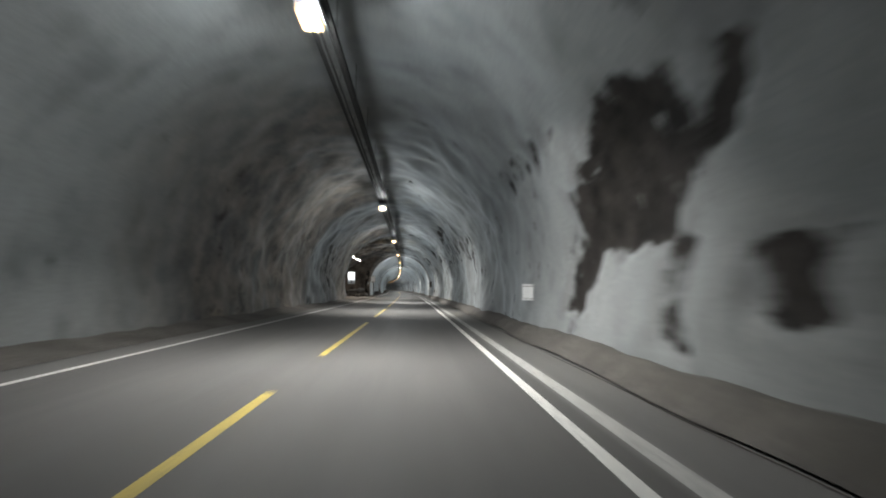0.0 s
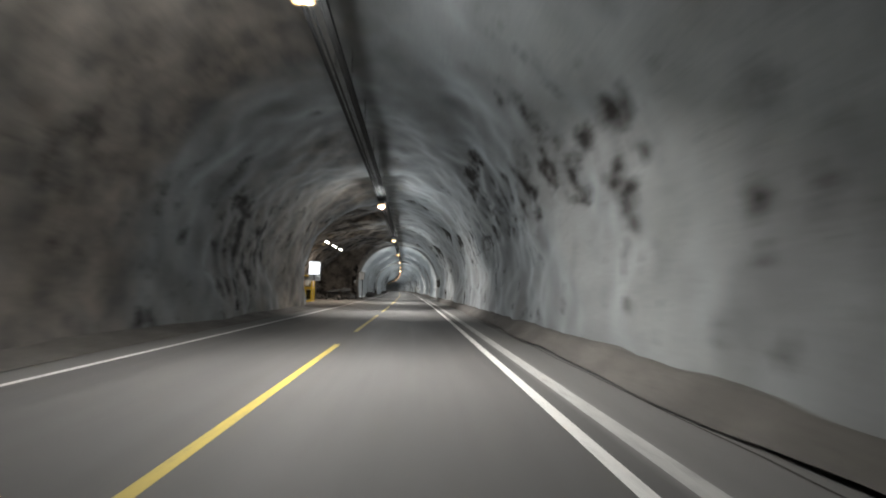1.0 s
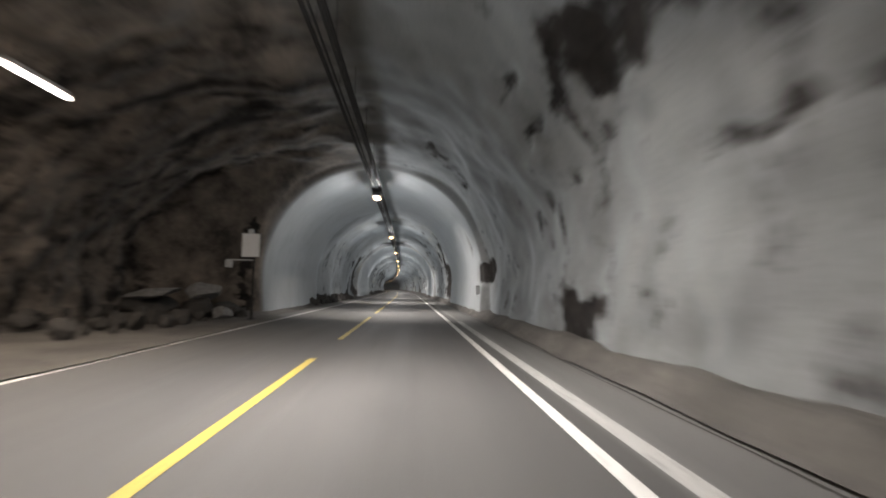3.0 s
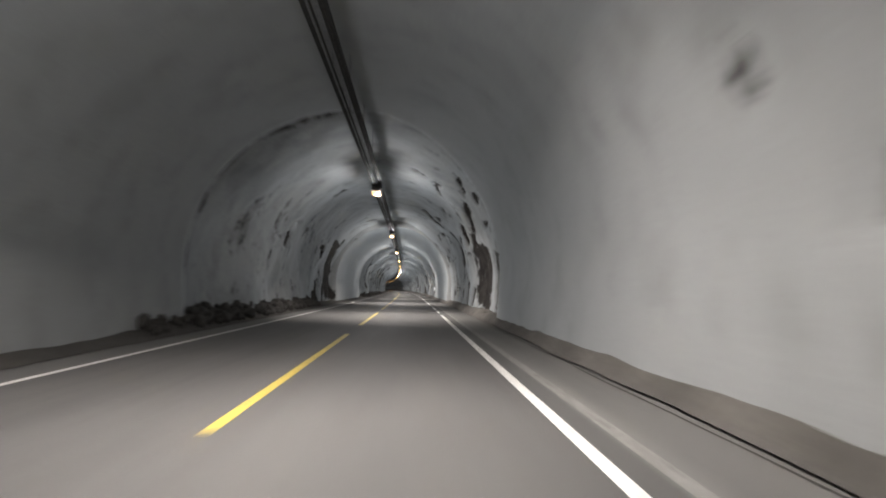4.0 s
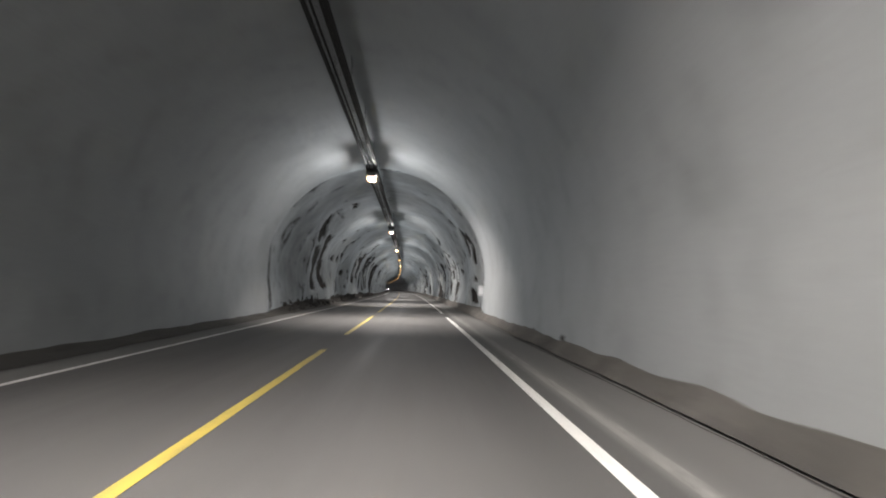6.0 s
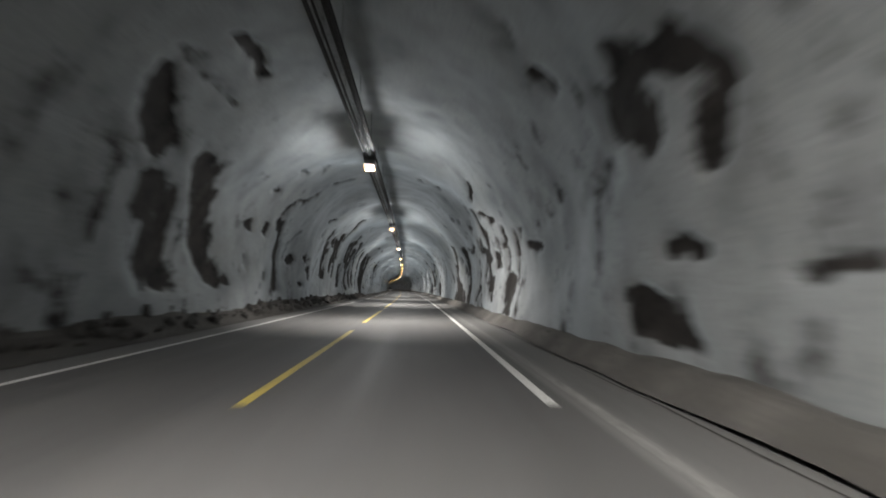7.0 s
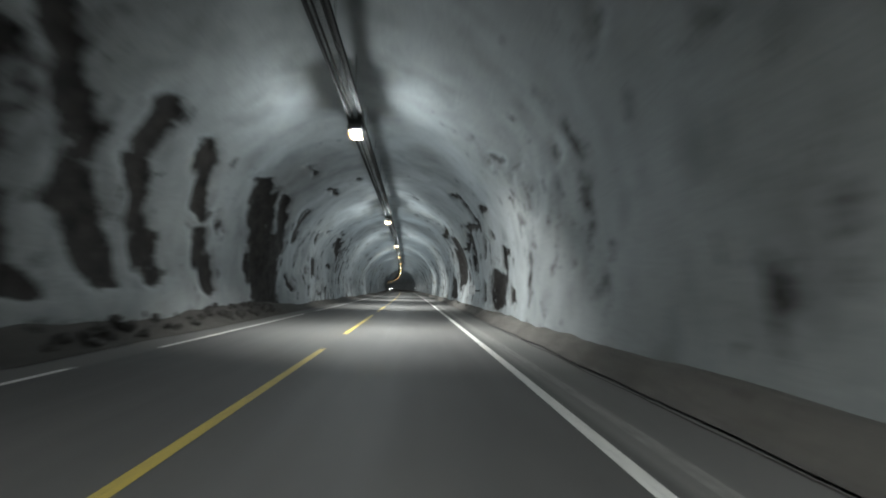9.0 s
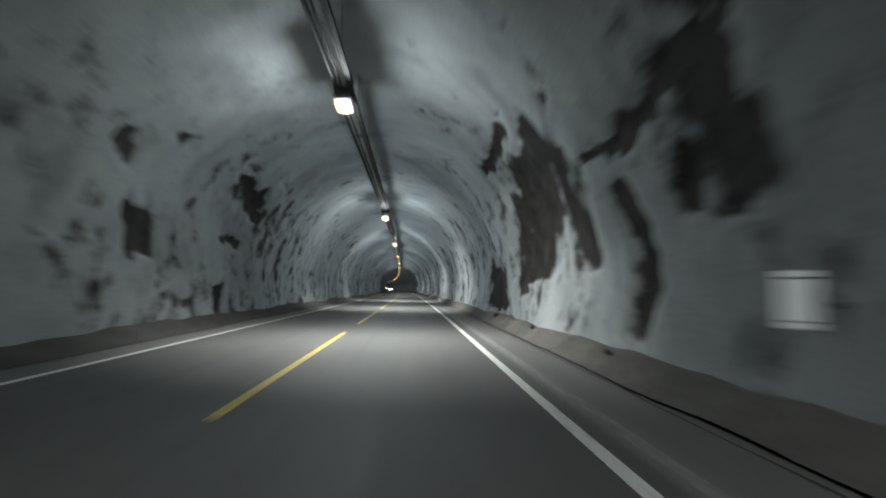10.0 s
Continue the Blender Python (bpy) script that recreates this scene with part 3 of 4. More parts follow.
scar_or_shade(170.7, 17.9, 171.3, 18.2, 0.35, 0.14, 1.0)
scar_or_shade(171.2, 16.4, 171.7, 16.6, 0.34, 0.14, 1.0)
scar_or_shade(171.6, 0.7, 171.3, 0.6, 0.34, 0.14, 1.0)
scar_or_shade(172.2, 17.1, 173.2, 17.6, 0.36, 0.14, 1.0)
scar_or_shade(172.9, 11.7, 173.3, 11.6, 0.13, 0.14, 0.5)
scar_or_shade(172.9, 13.9, 173.5, 13.6, 0.23, 0.14, 1.0)
scar_or_shade(173.1, 3.5, 173.6, 2.4, 0.37, 0.14, 1.0)
scar_or_shade(173.5, 3.8, 173.7, 2.6, 0.65, 0.14, 1.0)
scar_or_shade(173.6, 3.6, 173.4, 3.6, 0.18, 0.14, 1.0)
scar_or_shade(173.8, 14.6, 173.8, 14.9, 0.25, 0.14, 0.6)
scar_or_shade(173.8, 2.4, 174.1, 1.4, 0.53, 0.14, 1.0)
scar_or_shade(174.1, 1.4, 173.9, 0.6, 0.48, 0.14, 0.7)
scar_or_shade(174.1, 2.5, 174.4, 0.4, 0.69, 0.14, 1.0)
scar_or_shade(174.7, 17.1, 174.8, 17.4, 0.25, 0.14, 1.0)
scar_or_shade(175.0, 2.8, 175.3, 2.3, 0.17, 0.14, 1.0)
scar_or_shade(175.6, 3.2, 175.8, 3.0, 0.20, 0.14, 1.0)
scar_or_shade(176.6, 14.1, 177.1, 14.8, 0.46, 0.17, 1.0)
scar_or_shade(176.7, 14.6, 177.3, 15.5, 0.58, 0.14, 1.0)
scar_or_shade(177.3, 15.0, 178.9, 17.3, 0.66, 0.14, 1.0)
scar_or_shade(177.3, 15.5, 179.2, 17.5, 0.56, 0.14, 1.0)
scar_or_shade(177.8, 2.8, 177.6, 2.6, 0.24, 0.14, 1.0)
scar_or_shade(177.9, 4.2, 179.5, 2.8, 1.57, 0.29, 1.0)
scar_or_shade(178.6, 14.6, 179.5, 15.2, 0.35, 0.14, 1.0)
scar_or_shade(179.8, 12.1, 181.3, 14.3, 0.29, 0.14, 1.0)
scar_or_shade(179.8, 2.7, 179.3, 1.8, 1.39, 0.14, 1.0)
scar_or_shade(179.9, 14.6, 181.4, 16.2, 0.60, 0.14, 1.0)
scar_or_shade(179.9, 3.4, 181.0, 2.2, 0.40, 0.14, 0.7)
scar_or_shade(180.0, 14.0, 182.4, 15.9, 0.48, 0.14, 1.0)
scar_or_shade(180.4, 1.9, 180.9, 0.9, 1.90, 0.14, 0.55)
scar_or_shade(180.6, 3.6, 181.9, 2.3, 0.38, 0.14, 1.0)
scar_or_shade(180.6, 16.0, 180.8, 17.0, 0.32, 0.14, 1.0)
scar_or_shade(181.4, 3.0, 182.5, 1.9, 1.52, 0.14, 1.0)
scar_or_shade(181.9, 2.1, 181.8, 0.7, 0.49, 0.14, 1.0)
scar_or_shade(182.1, 16.4, 182.5, 17.4, 0.32, 0.14, 1.0)
scar_or_shade(185.5, 11.9, 185.6, 12.0, 0.13, 0.14, 1.0)
scar_or_shade(185.8, 14.2, 187.6, 15.9, 0.61, 0.14, 1.0)
scar_or_shade(186.0, 12.5, 187.3, 12.3, 0.32, 0.14, 0.5)
scar_or_shade(186.1, 16.3, 186.2, 18.2, 0.66, 0.14, 1.0)
scar_or_shade(186.8, 13.9, 188.0, 15.0, 0.69, 0.21, 1.0)
scar_or_shade(187.0, 13.2, 187.9, 14.1, 0.70, 0.17, 1.0)
scar_or_shade(188.3, 15.1, 189.0, 16.3, 0.80, 0.14, 1.0)
scar_or_shade(189.5, 5.1, 189.6, 5.0, 0.29, 0.14, 0.7)
scar_or_shade(189.5, 16.2, 190.4, 18.4, 0.51, 0.14, 1.0)
scar_or_shade(189.6, 14.5, 192.2, 18.4, 0.69, 0.14, 1.0)
scar_or_shade(190.4, 13.6, 193.2, 15.7, 0.62, 0.14, 1.0)
scar_or_shade(193.0, 15.7, 194.7, 18.2, 0.69, 0.14, 1.0)
scar_or_shade(193.7, 4.4, 193.6, 4.2, 0.34, 0.14, 0.6)
scar_or_shade(194.5, 14.0, 195.0, 15.1, 0.59, 0.19, 1.0)
scar_or_shade(195.1, 15.4, 196.6, 18.1, 0.46, 0.14, 1.0)
scar_or_shade(196.0, 4.7, 197.3, 4.5, 0.26, 0.14, 0.5)
scar_or_shade(196.1, 3.9, 196.8, 3.3, 1.09, 0.19, 0.45)
scar_or_shade(197.2, 14.2, 198.4, 16.0, 0.51, 0.14, 1.0)
scar_or_shade(197.8, 5.4, 197.3, 5.1, 0.39, 0.14, 0.7)
scar_or_shade(198.7, 16.5, 200.4, 18.4, 0.64, 0.14, 1.0)
scar_or_shade(199.4, 15.9, 200.4, 16.3, 0.66, 0.14, 0.7)
scar_or_shade(200.1, 1.0, 200.0, 0.9, 0.26, 0.14, 1.0)
scar_or_shade(200.4, 1.1, 200.3, 0.8, 0.46, 0.14, 0.7)
scar_or_shade(200.6, 2.7, 201.3, 2.6, 0.15, 0.14, 1.0)
scar_or_shade(201.3, 2.8, 201.7, 1.4, 0.33, 0.14, 1.0)
scar_or_shade(201.4, 2.6, 201.7, 2.0, 0.19, 0.14, 1.0)
scar_or_shade(202.6, 14.2, 204.9, 16.2, 1.25, 0.17, 1.0)
scar_or_shade(202.7, 4.5, 204.0, 4.6, 0.13, 0.14, 1.0)
scar_or_shade(203.2, 3.6, 203.1, 3.4, 0.30, 0.14, 1.0)
scar_or_shade(203.3, 1.9, 203.3, 0.6, 1.25, 0.14, 1.0)
scar_or_shade(203.6, 12.6, 204.6, 12.6, 0.21, 0.14, 0.7)
scar_or_shade(203.8, 2.4, 203.0, 2.5, 0.26, 0.14, 0.5)
scar_or_shade(204.0, 14.8, 205.9, 19.0, 1.15, 0.14, 1.0)
scar_or_shade(205.2, 3.5, 205.7, 2.9, 0.33, 0.14, 0.6)
scar_or_shade(205.2, 14.2, 207.6, 16.4, 0.64, 0.14, 1.0)
scar_or_shade(205.6, 4.3, 205.8, 4.0, 0.37, 0.14, 1.0)
scar_or_shade(206.3, 16.0, 207.1, 19.2, 1.90, 0.14, 1.0)
scar_or_shade(206.4, 1.5, 206.2, 0.7, 0.40, 0.14, 0.7)
scar_or_shade(206.5, 5.4, 206.2, 4.5, 0.39, 0.14, 1.0)
scar_or_shade(206.5, 4.2, 209.3, 4.5, 0.35, 0.14, 1.0)
scar_or_shade(207.1, 6.1, 206.2, 5.7, 0.34, 0.15, 1.0)
scar_or_shade(208.0, 12.5, 209.9, 12.4, 0.15, 0.14, 1.0)
scar_or_shade(208.2, 11.1, 208.6, 11.0, 0.13, 0.14, 1.0)
scar_or_shade(208.8, 4.3, 212.0, 3.6, 0.36, 0.14, 1.0)
scar_or_shade(208.9, 14.2, 210.2, 15.7, 0.94, 0.19, 0.75)
scar_or_shade(209.3, 3.2, 209.4, 2.2, 0.53, 0.14, 1.0)
scar_or_shade(209.5, 4.0, 209.6, 3.3, 0.56, 0.14, 1.0)
scar_or_shade(210.2, 2.9, 210.3, 2.4, 0.34, 0.14, 1.0)
scar_or_shade(210.3, 4.0, 210.0, 3.3, 0.29, 0.14, 1.0)
scar_or_shade(210.3, 17.6, 211.6, 18.4, 0.43, 0.14, 1.0)
scar_or_shade(210.3, 4.1, 209.9, 3.5, 0.43, 0.18, 1.0)
scar_or_shade(211.0, 3.6, 210.3, 3.8, 0.20, 0.14, 1.0)
scar_or_shade(211.7, 1.6, 211.7, 0.6, 0.36, 0.14, 1.0)
scar_or_shade(211.8, 2.4, 211.6, 1.6, 0.28, 0.14, 1.0)
scar_or_shade(212.0, 2.9, 211.9, 2.4, 0.26, 0.14, 1.0)
scar_or_shade(212.3, 8.3, 212.4, 7.8, 0.40, 0.25, 0.4)
scar_or_shade(213.3, 3.7, 211.9, 3.6, 0.13, 0.14, 1.0)
scar_or_shade(213.4, 5.0, 213.5, 4.9, 0.16, 0.14, 1.0)
scar_or_shade(214.4, 17.2, 215.0, 17.1, 0.64, 0.14, 0.6)
scar_or_shade(214.4, 4.0, 214.6, 2.9, 0.67, 0.14, 1.0)
scar_or_shade(214.6, 2.9, 214.2, 1.8, 0.65, 0.14, 1.0)
scar_or_shade(215.3, 5.1, 214.8, 4.2, 0.73, 0.24, 1.0)
scar_or_shade(215.4, 15.0, 215.8, 15.4, 0.35, 0.14, 1.0)
scar_or_shade(215.6, 14.9, 215.7, 15.2, 0.45, 0.14, 0.7)
scar_or_shade(216.1, 5.8, 216.4, 5.8, 0.13, 0.14, 0.6)
scar_or_shade(216.1, 4.3, 217.6, 2.9, 1.90, 0.38, 1.0)
scar_or_shade(216.7, 16.5, 216.9, 17.4, 0.40, 0.14, 1.0)
scar_or_shade(216.8, 4.5, 218.3, 3.3, 1.90, 0.39, 1.0)
scar_or_shade(216.9, 14.4, 217.2, 14.4, 0.27, 0.14, 0.7)
scar_or_shade(217.1, 16.4, 217.3, 17.4, 0.60, 0.14, 1.0)
scar_or_shade(217.2, 16.2, 217.2, 16.4, 0.22, 0.14, 0.7)
scar_or_shade(217.4, 5.6, 220.0, 5.3, 0.57, 0.20, 1.0)
scar_or_shade(218.1, 3.3, 219.4, 1.7, 1.90, 0.20, 1.0)
scar_or_shade(218.7, 18.5, 220.3, 19.0, 0.57, 0.14, 0.7)
scar_or_shade(219.0, 7.9, 219.2, 7.9, 0.13, 0.14, 0.6)
scar_or_shade(220.4, 1.5, 220.1, 1.2, 0.65, 0.14, 1.0)
scar_or_shade(221.0, 13.9, 221.5, 13.9, 0.34, 0.14, 0.6)
scar_or_shade(221.6, 14.4, 224.5, 15.4, 0.76, 0.14, 1.0)
scar_or_shade(222.2, 18.3, 222.2, 19.1, 0.34, 0.14, 1.0)
scar_or_shade(222.4, 14.9, 225.1, 15.3, 1.90, 0.31, 0.7)
scar_or_shade(222.9, 16.6, 223.7, 16.6, 0.76, 0.14, 1.0)
scar_or_shade(222.9, 6.8, 223.0, 6.7, 0.24, 0.14, 0.6)
scar_or_shade(223.4, 14.5, 224.2, 15.0, 0.46, 0.14, 1.0)
scar_or_shade(224.5, 13.8, 224.8, 13.8, 0.27, 0.14, 0.7)
scar_or_shade(224.9, 2.0, 224.5, 0.6, 1.86, 0.14, 1.0)
scar_or_shade(226.9, 16.1, 235.6, 15.8, 1.19, 0.14, 0.4)
scar_or_shade(229.0, 14.7, 232.1, 15.5, 1.90, 0.43, 0.55)
scar_or_shade(81.2, 15.5, 81.2, 19.4, 0.13, 0.30, 1.0)
scar_or_shade(178.4, 1.3, 178.0, 0.2, 1.60, 0.40, 1.0)
scar_or_shade(176.6, 1.0, 176.3, 0.2, 0.90, 0.35, 0.85)
scar_or_shade(181.5, 2.6, 181.2, 0.3, 1.20, 0.30, 1.0)
scar_or_shade(179.4, 1.6, 179.2, 0.2, 1.00, 0.30, 0.9)

tunnel_piece(-24, 236, 0.13, 184, "")
tunnel_piece(236, 900, 1.6, 64, "_far", False)


# added cap that shuts the modelled stretch; the real tunnel runs on
def end_cap(name, s):
    sv = np.linspace(0, GIRTH, 48)
    X, Z, _, _ = section(np.full(48, s), sv)
    bm = bmesh.new()
    for d in (0.0, 0.6):
        vs = [bm.verts.new(spot(s + d, AXIS + (x - AXIS) * 1.12, z * 1.1 - 0.2)) for x, z in zip(X, Z)]
        bm.faces.new(vs)
    tagged(link_mesh(name, bm, LINING), "plain grey cap added to shut the modelled stretch of tunnel", "tunnel wall", kind="structure")


end_cap("cap_back", -23.0)
end_cap("cap_end", 896.0)


# ---- road and verges ----
def strip(name, s0, s1, ds, xs, zs, mat, label, category):
    sv = np.arange(s0, s1 + ds * 0.5, ds)
    S, X = np.meshgrid(sv, np.array(xs), indexing="ij")
    Z = np.broadcast_to(np.array(zs), S.shape)
    ob = grid_mesh(name, bend(S, X, Z), np.stack([X, S], -1), mat, smooth=False)
    return tagged(ob, label, category, kind="structure")


road = strip("road", -24, 898, 3.0, [-4.9, -3.2, 0, 3.2, 5.1], [0.0, 0, 0, 0, 0.0], ASPHALT,
             "worn dark grey asphalt road with dusty edges", "road")


def verge(name, side, pieces, label):
    """Dusty bank from the road's edge up to the wall."""
    for tag, s0, s1, ds, mat in pieces:
        sv = np.linspace(s0, s1, int((s1 - s0) / ds) + 1)
        S, K = np.meshgrid(sv, np.linspace(0, 1, 14), indexing="ij")
        lay = lay_by(S) if side < 0 else 0 * S
        edge = np.where(side > 0, 4.54, 4.15 - 0.75 * lay) + 0.1 * field(S, 0 * S, 3.5, 1, 5.0 + side, 3)
        wall = HALF + 0.55 + side * AXIS + LAY_DEEP * lay
        X = side * (edge + (wall - edge) * K)
        lump = field(S, X, 1.1, 0.7, 12.0 + side, 4)
        if side > 0:
            K = step(X, 4.35, 5.15) * 0.95
            rise = 0.31 + 0 * S
        else:
            # earth is heaped higher against the wall beside the bare rock
            rise = np.interp(S, [90, 93, 112, 118, 145, 150, 205, 212], [0.2, 0.5, 0.5, 0.2, 0.2, 0.55, 0.55, 0.3])
        heap = 1 + 1.6 * (rise - 0.2)
        Z = 0.012 + (1 - 0.8 * lay) * (step(K, 0, 0.12) * 0.025 + step(K, 0.1, 0.9) * rise + 0.055 * heap * lump * step(K, 0.08, 0.4)) + 0.02 * lay
        ob = grid_mesh(name + tag, bend(S, X, np.maximum(Z, 0.012)), np.stack([X, S], -1), mat)
        tagged(ob, label, "road verge", kind="structure")


verge("verge_right", 1, (("", -24, 236, 0.4, GRAVEL), ("_far", 236, 898, 2.5, GRAVEL)), "dusty brown-grey gravel bank along the tunnel wall")
verge("verge_left", -1, (("", -24, 86, 0.4, GRAVEL), ("_rocky", 86, 236, 0.4, DIM_EARTH), ("_far", 236, 898, 2.5, GRAVEL)),
      "dusty gravel and earth heaped along the wall, part darkened for weak light")


def centre_x(s):
    """The painted lines wander a little along the road."""
    return np.interp(s, [60, 95, 143, 190, 212], [0.0, -0.08, -0.13, -0.14, -0.2])


def right_x(s):
    return 3.22 + np.interp(s, [60, 96, 155, 190, 212], [0.0, -0.09, 0.07, 0.1, 0.0])


def gutter_x(s):
    return right_x(s) + 0.43


def left_x(s):
    return -3.38 + 0 * s


def line_piece(name, s0, s1, x, w, mat, parent):
    n = max(2, int((s1 - s0) / 4) + 2)
    sv = np.linspace(s0, s1, n)
    S, X = np.meshgrid(sv, np.array([-w / 2, w / 2]), indexing="ij")
    X = X + x(S)
    ob = grid_mesh(name, bend(S, X, 0 * S + 0.005), np.stack([X, S], -1), mat, smooth=False)
    ob.parent = parent
    return ob


DASH_END, DASH_STEP = 18.6, 12.5
for i in range(-2, 70):
    b = DASH_END + DASH_STEP * i
    line_piece("centre_dash", b - 9.2, b, centre_x, 0.13, YELLOW_LINE, road)
for a, b in ((-24, 104), (106, 108.8), (110.2, 114.2), (119.5, 143.2), (147, 898)):
    line_piece("edge_line", a, b, right_x, 0.14, WHITE_LINE, road)
for a, b in ((-24, 191), (193.6, 206.6), (209.4, 898)):
    line_piece("edge_line", a, b, left_x, 0.12, WHITE_LINE, road)


# ---- ceiling lamps and cable tray ----
def luminaire(m):
    """Tunnel lamp: steel body on two hangers, with a deep glass that glows."""
    lamp = thing("tunnel_lamp", "grey steel tunnel lamp with glowing amber glass below the tray", "tunnel lamp", m,
                 "tunnel lamps along the vault")
    part("housing", boxed((-0.2, -0.08, 0.0), (0.2, 0.56, 0.15), 0.04), DIRTY_GREY, lamp)
    # added sheet, no part of the lamp: keeps its light off the tray
    part("tray_light_shield", boxed((-0.2, -0.2, 0.27), (0.2, 0.65, 0.285)), DARK_STEEL, lamp)
    part("rim", boxed((-0.205, -0.05, -0.02), (0.205, 0.53, 0.0), 0.006), DIRTY_GREY, lamp)
    pane = part("glass", boxed((-0.19, 0.0, -0.15), (0.19, 0.44, -0.02), 0.05), SODIUM, lamp, "glowing amber lamp glass")
    pane.visible_shadow = False
    for y in (0.05, 0.45):
        part("hanger", boxed((-0.02, y - 0.02, 0.14), (0.02, y + 0.02, 0.36)), DARK_STEEL, lamp)
    return lamp


LAMP_X, LAMP_Z = -0.1, 5.78
first = luminaire(on_road(LAMP_0, LAMP_X, LAMP_Z))
down_data = bpy.data.lights.new("lamp_beam", "AREA")
down_data.shape, down_data.size, down_data.size_y = "RECTANGLE", 0.3, 0.36
down_data.energy, down_data.color, down_data.spread = LAMP_POWER, LAMP_COLOUR, radians(124)
# cool fill added below the glass, brightens vault and walls in place of headlights
side_data = bpy.data.lights.new("lamp_fill_light", "POINT")
side_data.shadow_soft_size = 0.1
side_data.energy, side_data.color = LAMP_POWER * SIDE_SHARE, (0.96, 1.0, 1.0)
far_down, far_side = down_data.copy(), side_data.copy()
far_down.energy, far_side.energy = LAMP_POWER * 0.1, LAMP_POWER * SIDE_SHARE * 0.1
mid_down, mid_side = down_data.copy(), side_data.copy()
mid_down.energy, mid_side.energy = LAMP_POWER * 0.5, LAMP_POWER * SIDE_SHARE * 0.5
for k in range(-1, 46):
    s = LAMP_0 + LAMP_STEP * k
    if k:
        copy_thing(first, on_road(s, LAMP_X, LAMP_Z))
    new("lamp_beam", down_data if s < 262 else mid_down if s < 340 else far_down).matrix_basis = on_road(s + 0.25, LAMP_X, LAMP_Z - 0.075) @ pose(0, 0, 0, 14, -13, 0)
    new("lamp_fill_light", side_data if s < 262 else mid_side if s < 340 else far_side).matrix_basis = on_road(s + 0.25, LAMP_X + 0.03, LAMP_Z - 0.19)


def cable_tray(m):
    """One length of tray: two rails, ladder rungs, cables lying on them, rods up to the vault."""
    tray = thing("cable_tray", "long galvanised cable tray hung on rods below the vault", "cable tray", m, "cable tray lengths")
    L = LAMP_STEP
    part("rail", boxed((-0.24, 0, -0.03), (-0.19, L, 0.09)), DARK_STEEL, tray)
    part("rail", boxed((0.17, 0, -0.02), (0.21, L, 0.1)), DARK_STEEL, tray)
    bm = bmesh.new()
    for i in range(63):
        box(bm, (-0.19, 0.1 + i * 0.3, 0.01), (0.17, 0.13 + i * 0.3, 0.03))
    tagged(part("ladder", bm, GALVANISED, tray), kind="stuff")
    part("cable", tube(bmesh.new(), (0.085, 0, 0.06), (0.085, L, 0.06), 0.035), CABLE, tray)
    part("cable", tube(bmesh.new(), (0.14, 0, 0.055), (0.14, L, 0.055), 0.028), CABLE, tray)
    part("cable", tube(bmesh.new(), (-0.1, 0, 0.055), (-0.1, L, 0.055), 0.025), CABLE, tray)
    for i in range(6):
        y = 1.6 + i * 3.1
        part("hanger_rod", tube(bmesh.new(), (-0.215, y, 0.08), (-0.215, y, 0.95), 0.008, 6), DARK_STEEL, tray)
        part("hanger_rod", tube(bmesh.new(), (0.19, y, 0.09), (0.19, y, 0.95), 0.008, 6), DARK_STEEL, tray)
    return tray


tray = cable_tray(on_road(LAMP_0 - 2 * LAMP_STEP, LAMP_X, LAMP_Z + 0.34))
for k in range(-1, 44):
    copy_thing(tray, on_road(LAMP_0 + k * LAMP_STEP, LAMP_X, LAMP_Z + 0.34))


# ---- lay-by ----
def tube_lamp(m):
    lamp = thing("fluorescent_lamp", "long white fluorescent lamp, lit, under the lay-by vault", "ceiling lamp", m, "lay-by lamps")
    part("housing", boxed((-0.09, -0.8, 0.0), (0.09, 0.8, 0.09), 0.015), BODY_GREY, lamp)
    part("diffuser", boxed((-0.075, -0.76, -0.07), (0.075, 0.76, 0.0), 0.03), TUBE_GLOW, lamp, "glowing white diffuser")
    for y in (-0.5, 0.5):
        part("bracket", boxed((-0.015, y - 0.02, 0.09), (0.015, y + 0.02, 0.5)), DARK_STEEL, lamp)
    return lamp


tube_data = bpy.data.lights.new("tube_light", "AREA")
tube_data.shape, tube_data.size, tube_data.size_y = "RECTANGLE", 0.14, 1.5
tube_data.energy, tube_data.color = TUBE_POWER, (1.0, 0.86, 0.7)
base = None
for s in (61.4, 65.3, 69.3):
    m = on_road(s, -5.6, 5.17)
    base = copy_thing(base, m) if base else tube_lamp(m)
    lo = new("tube_light", tube_data)
    lo.matrix_basis = on_road(s, -5.6, 5.08)


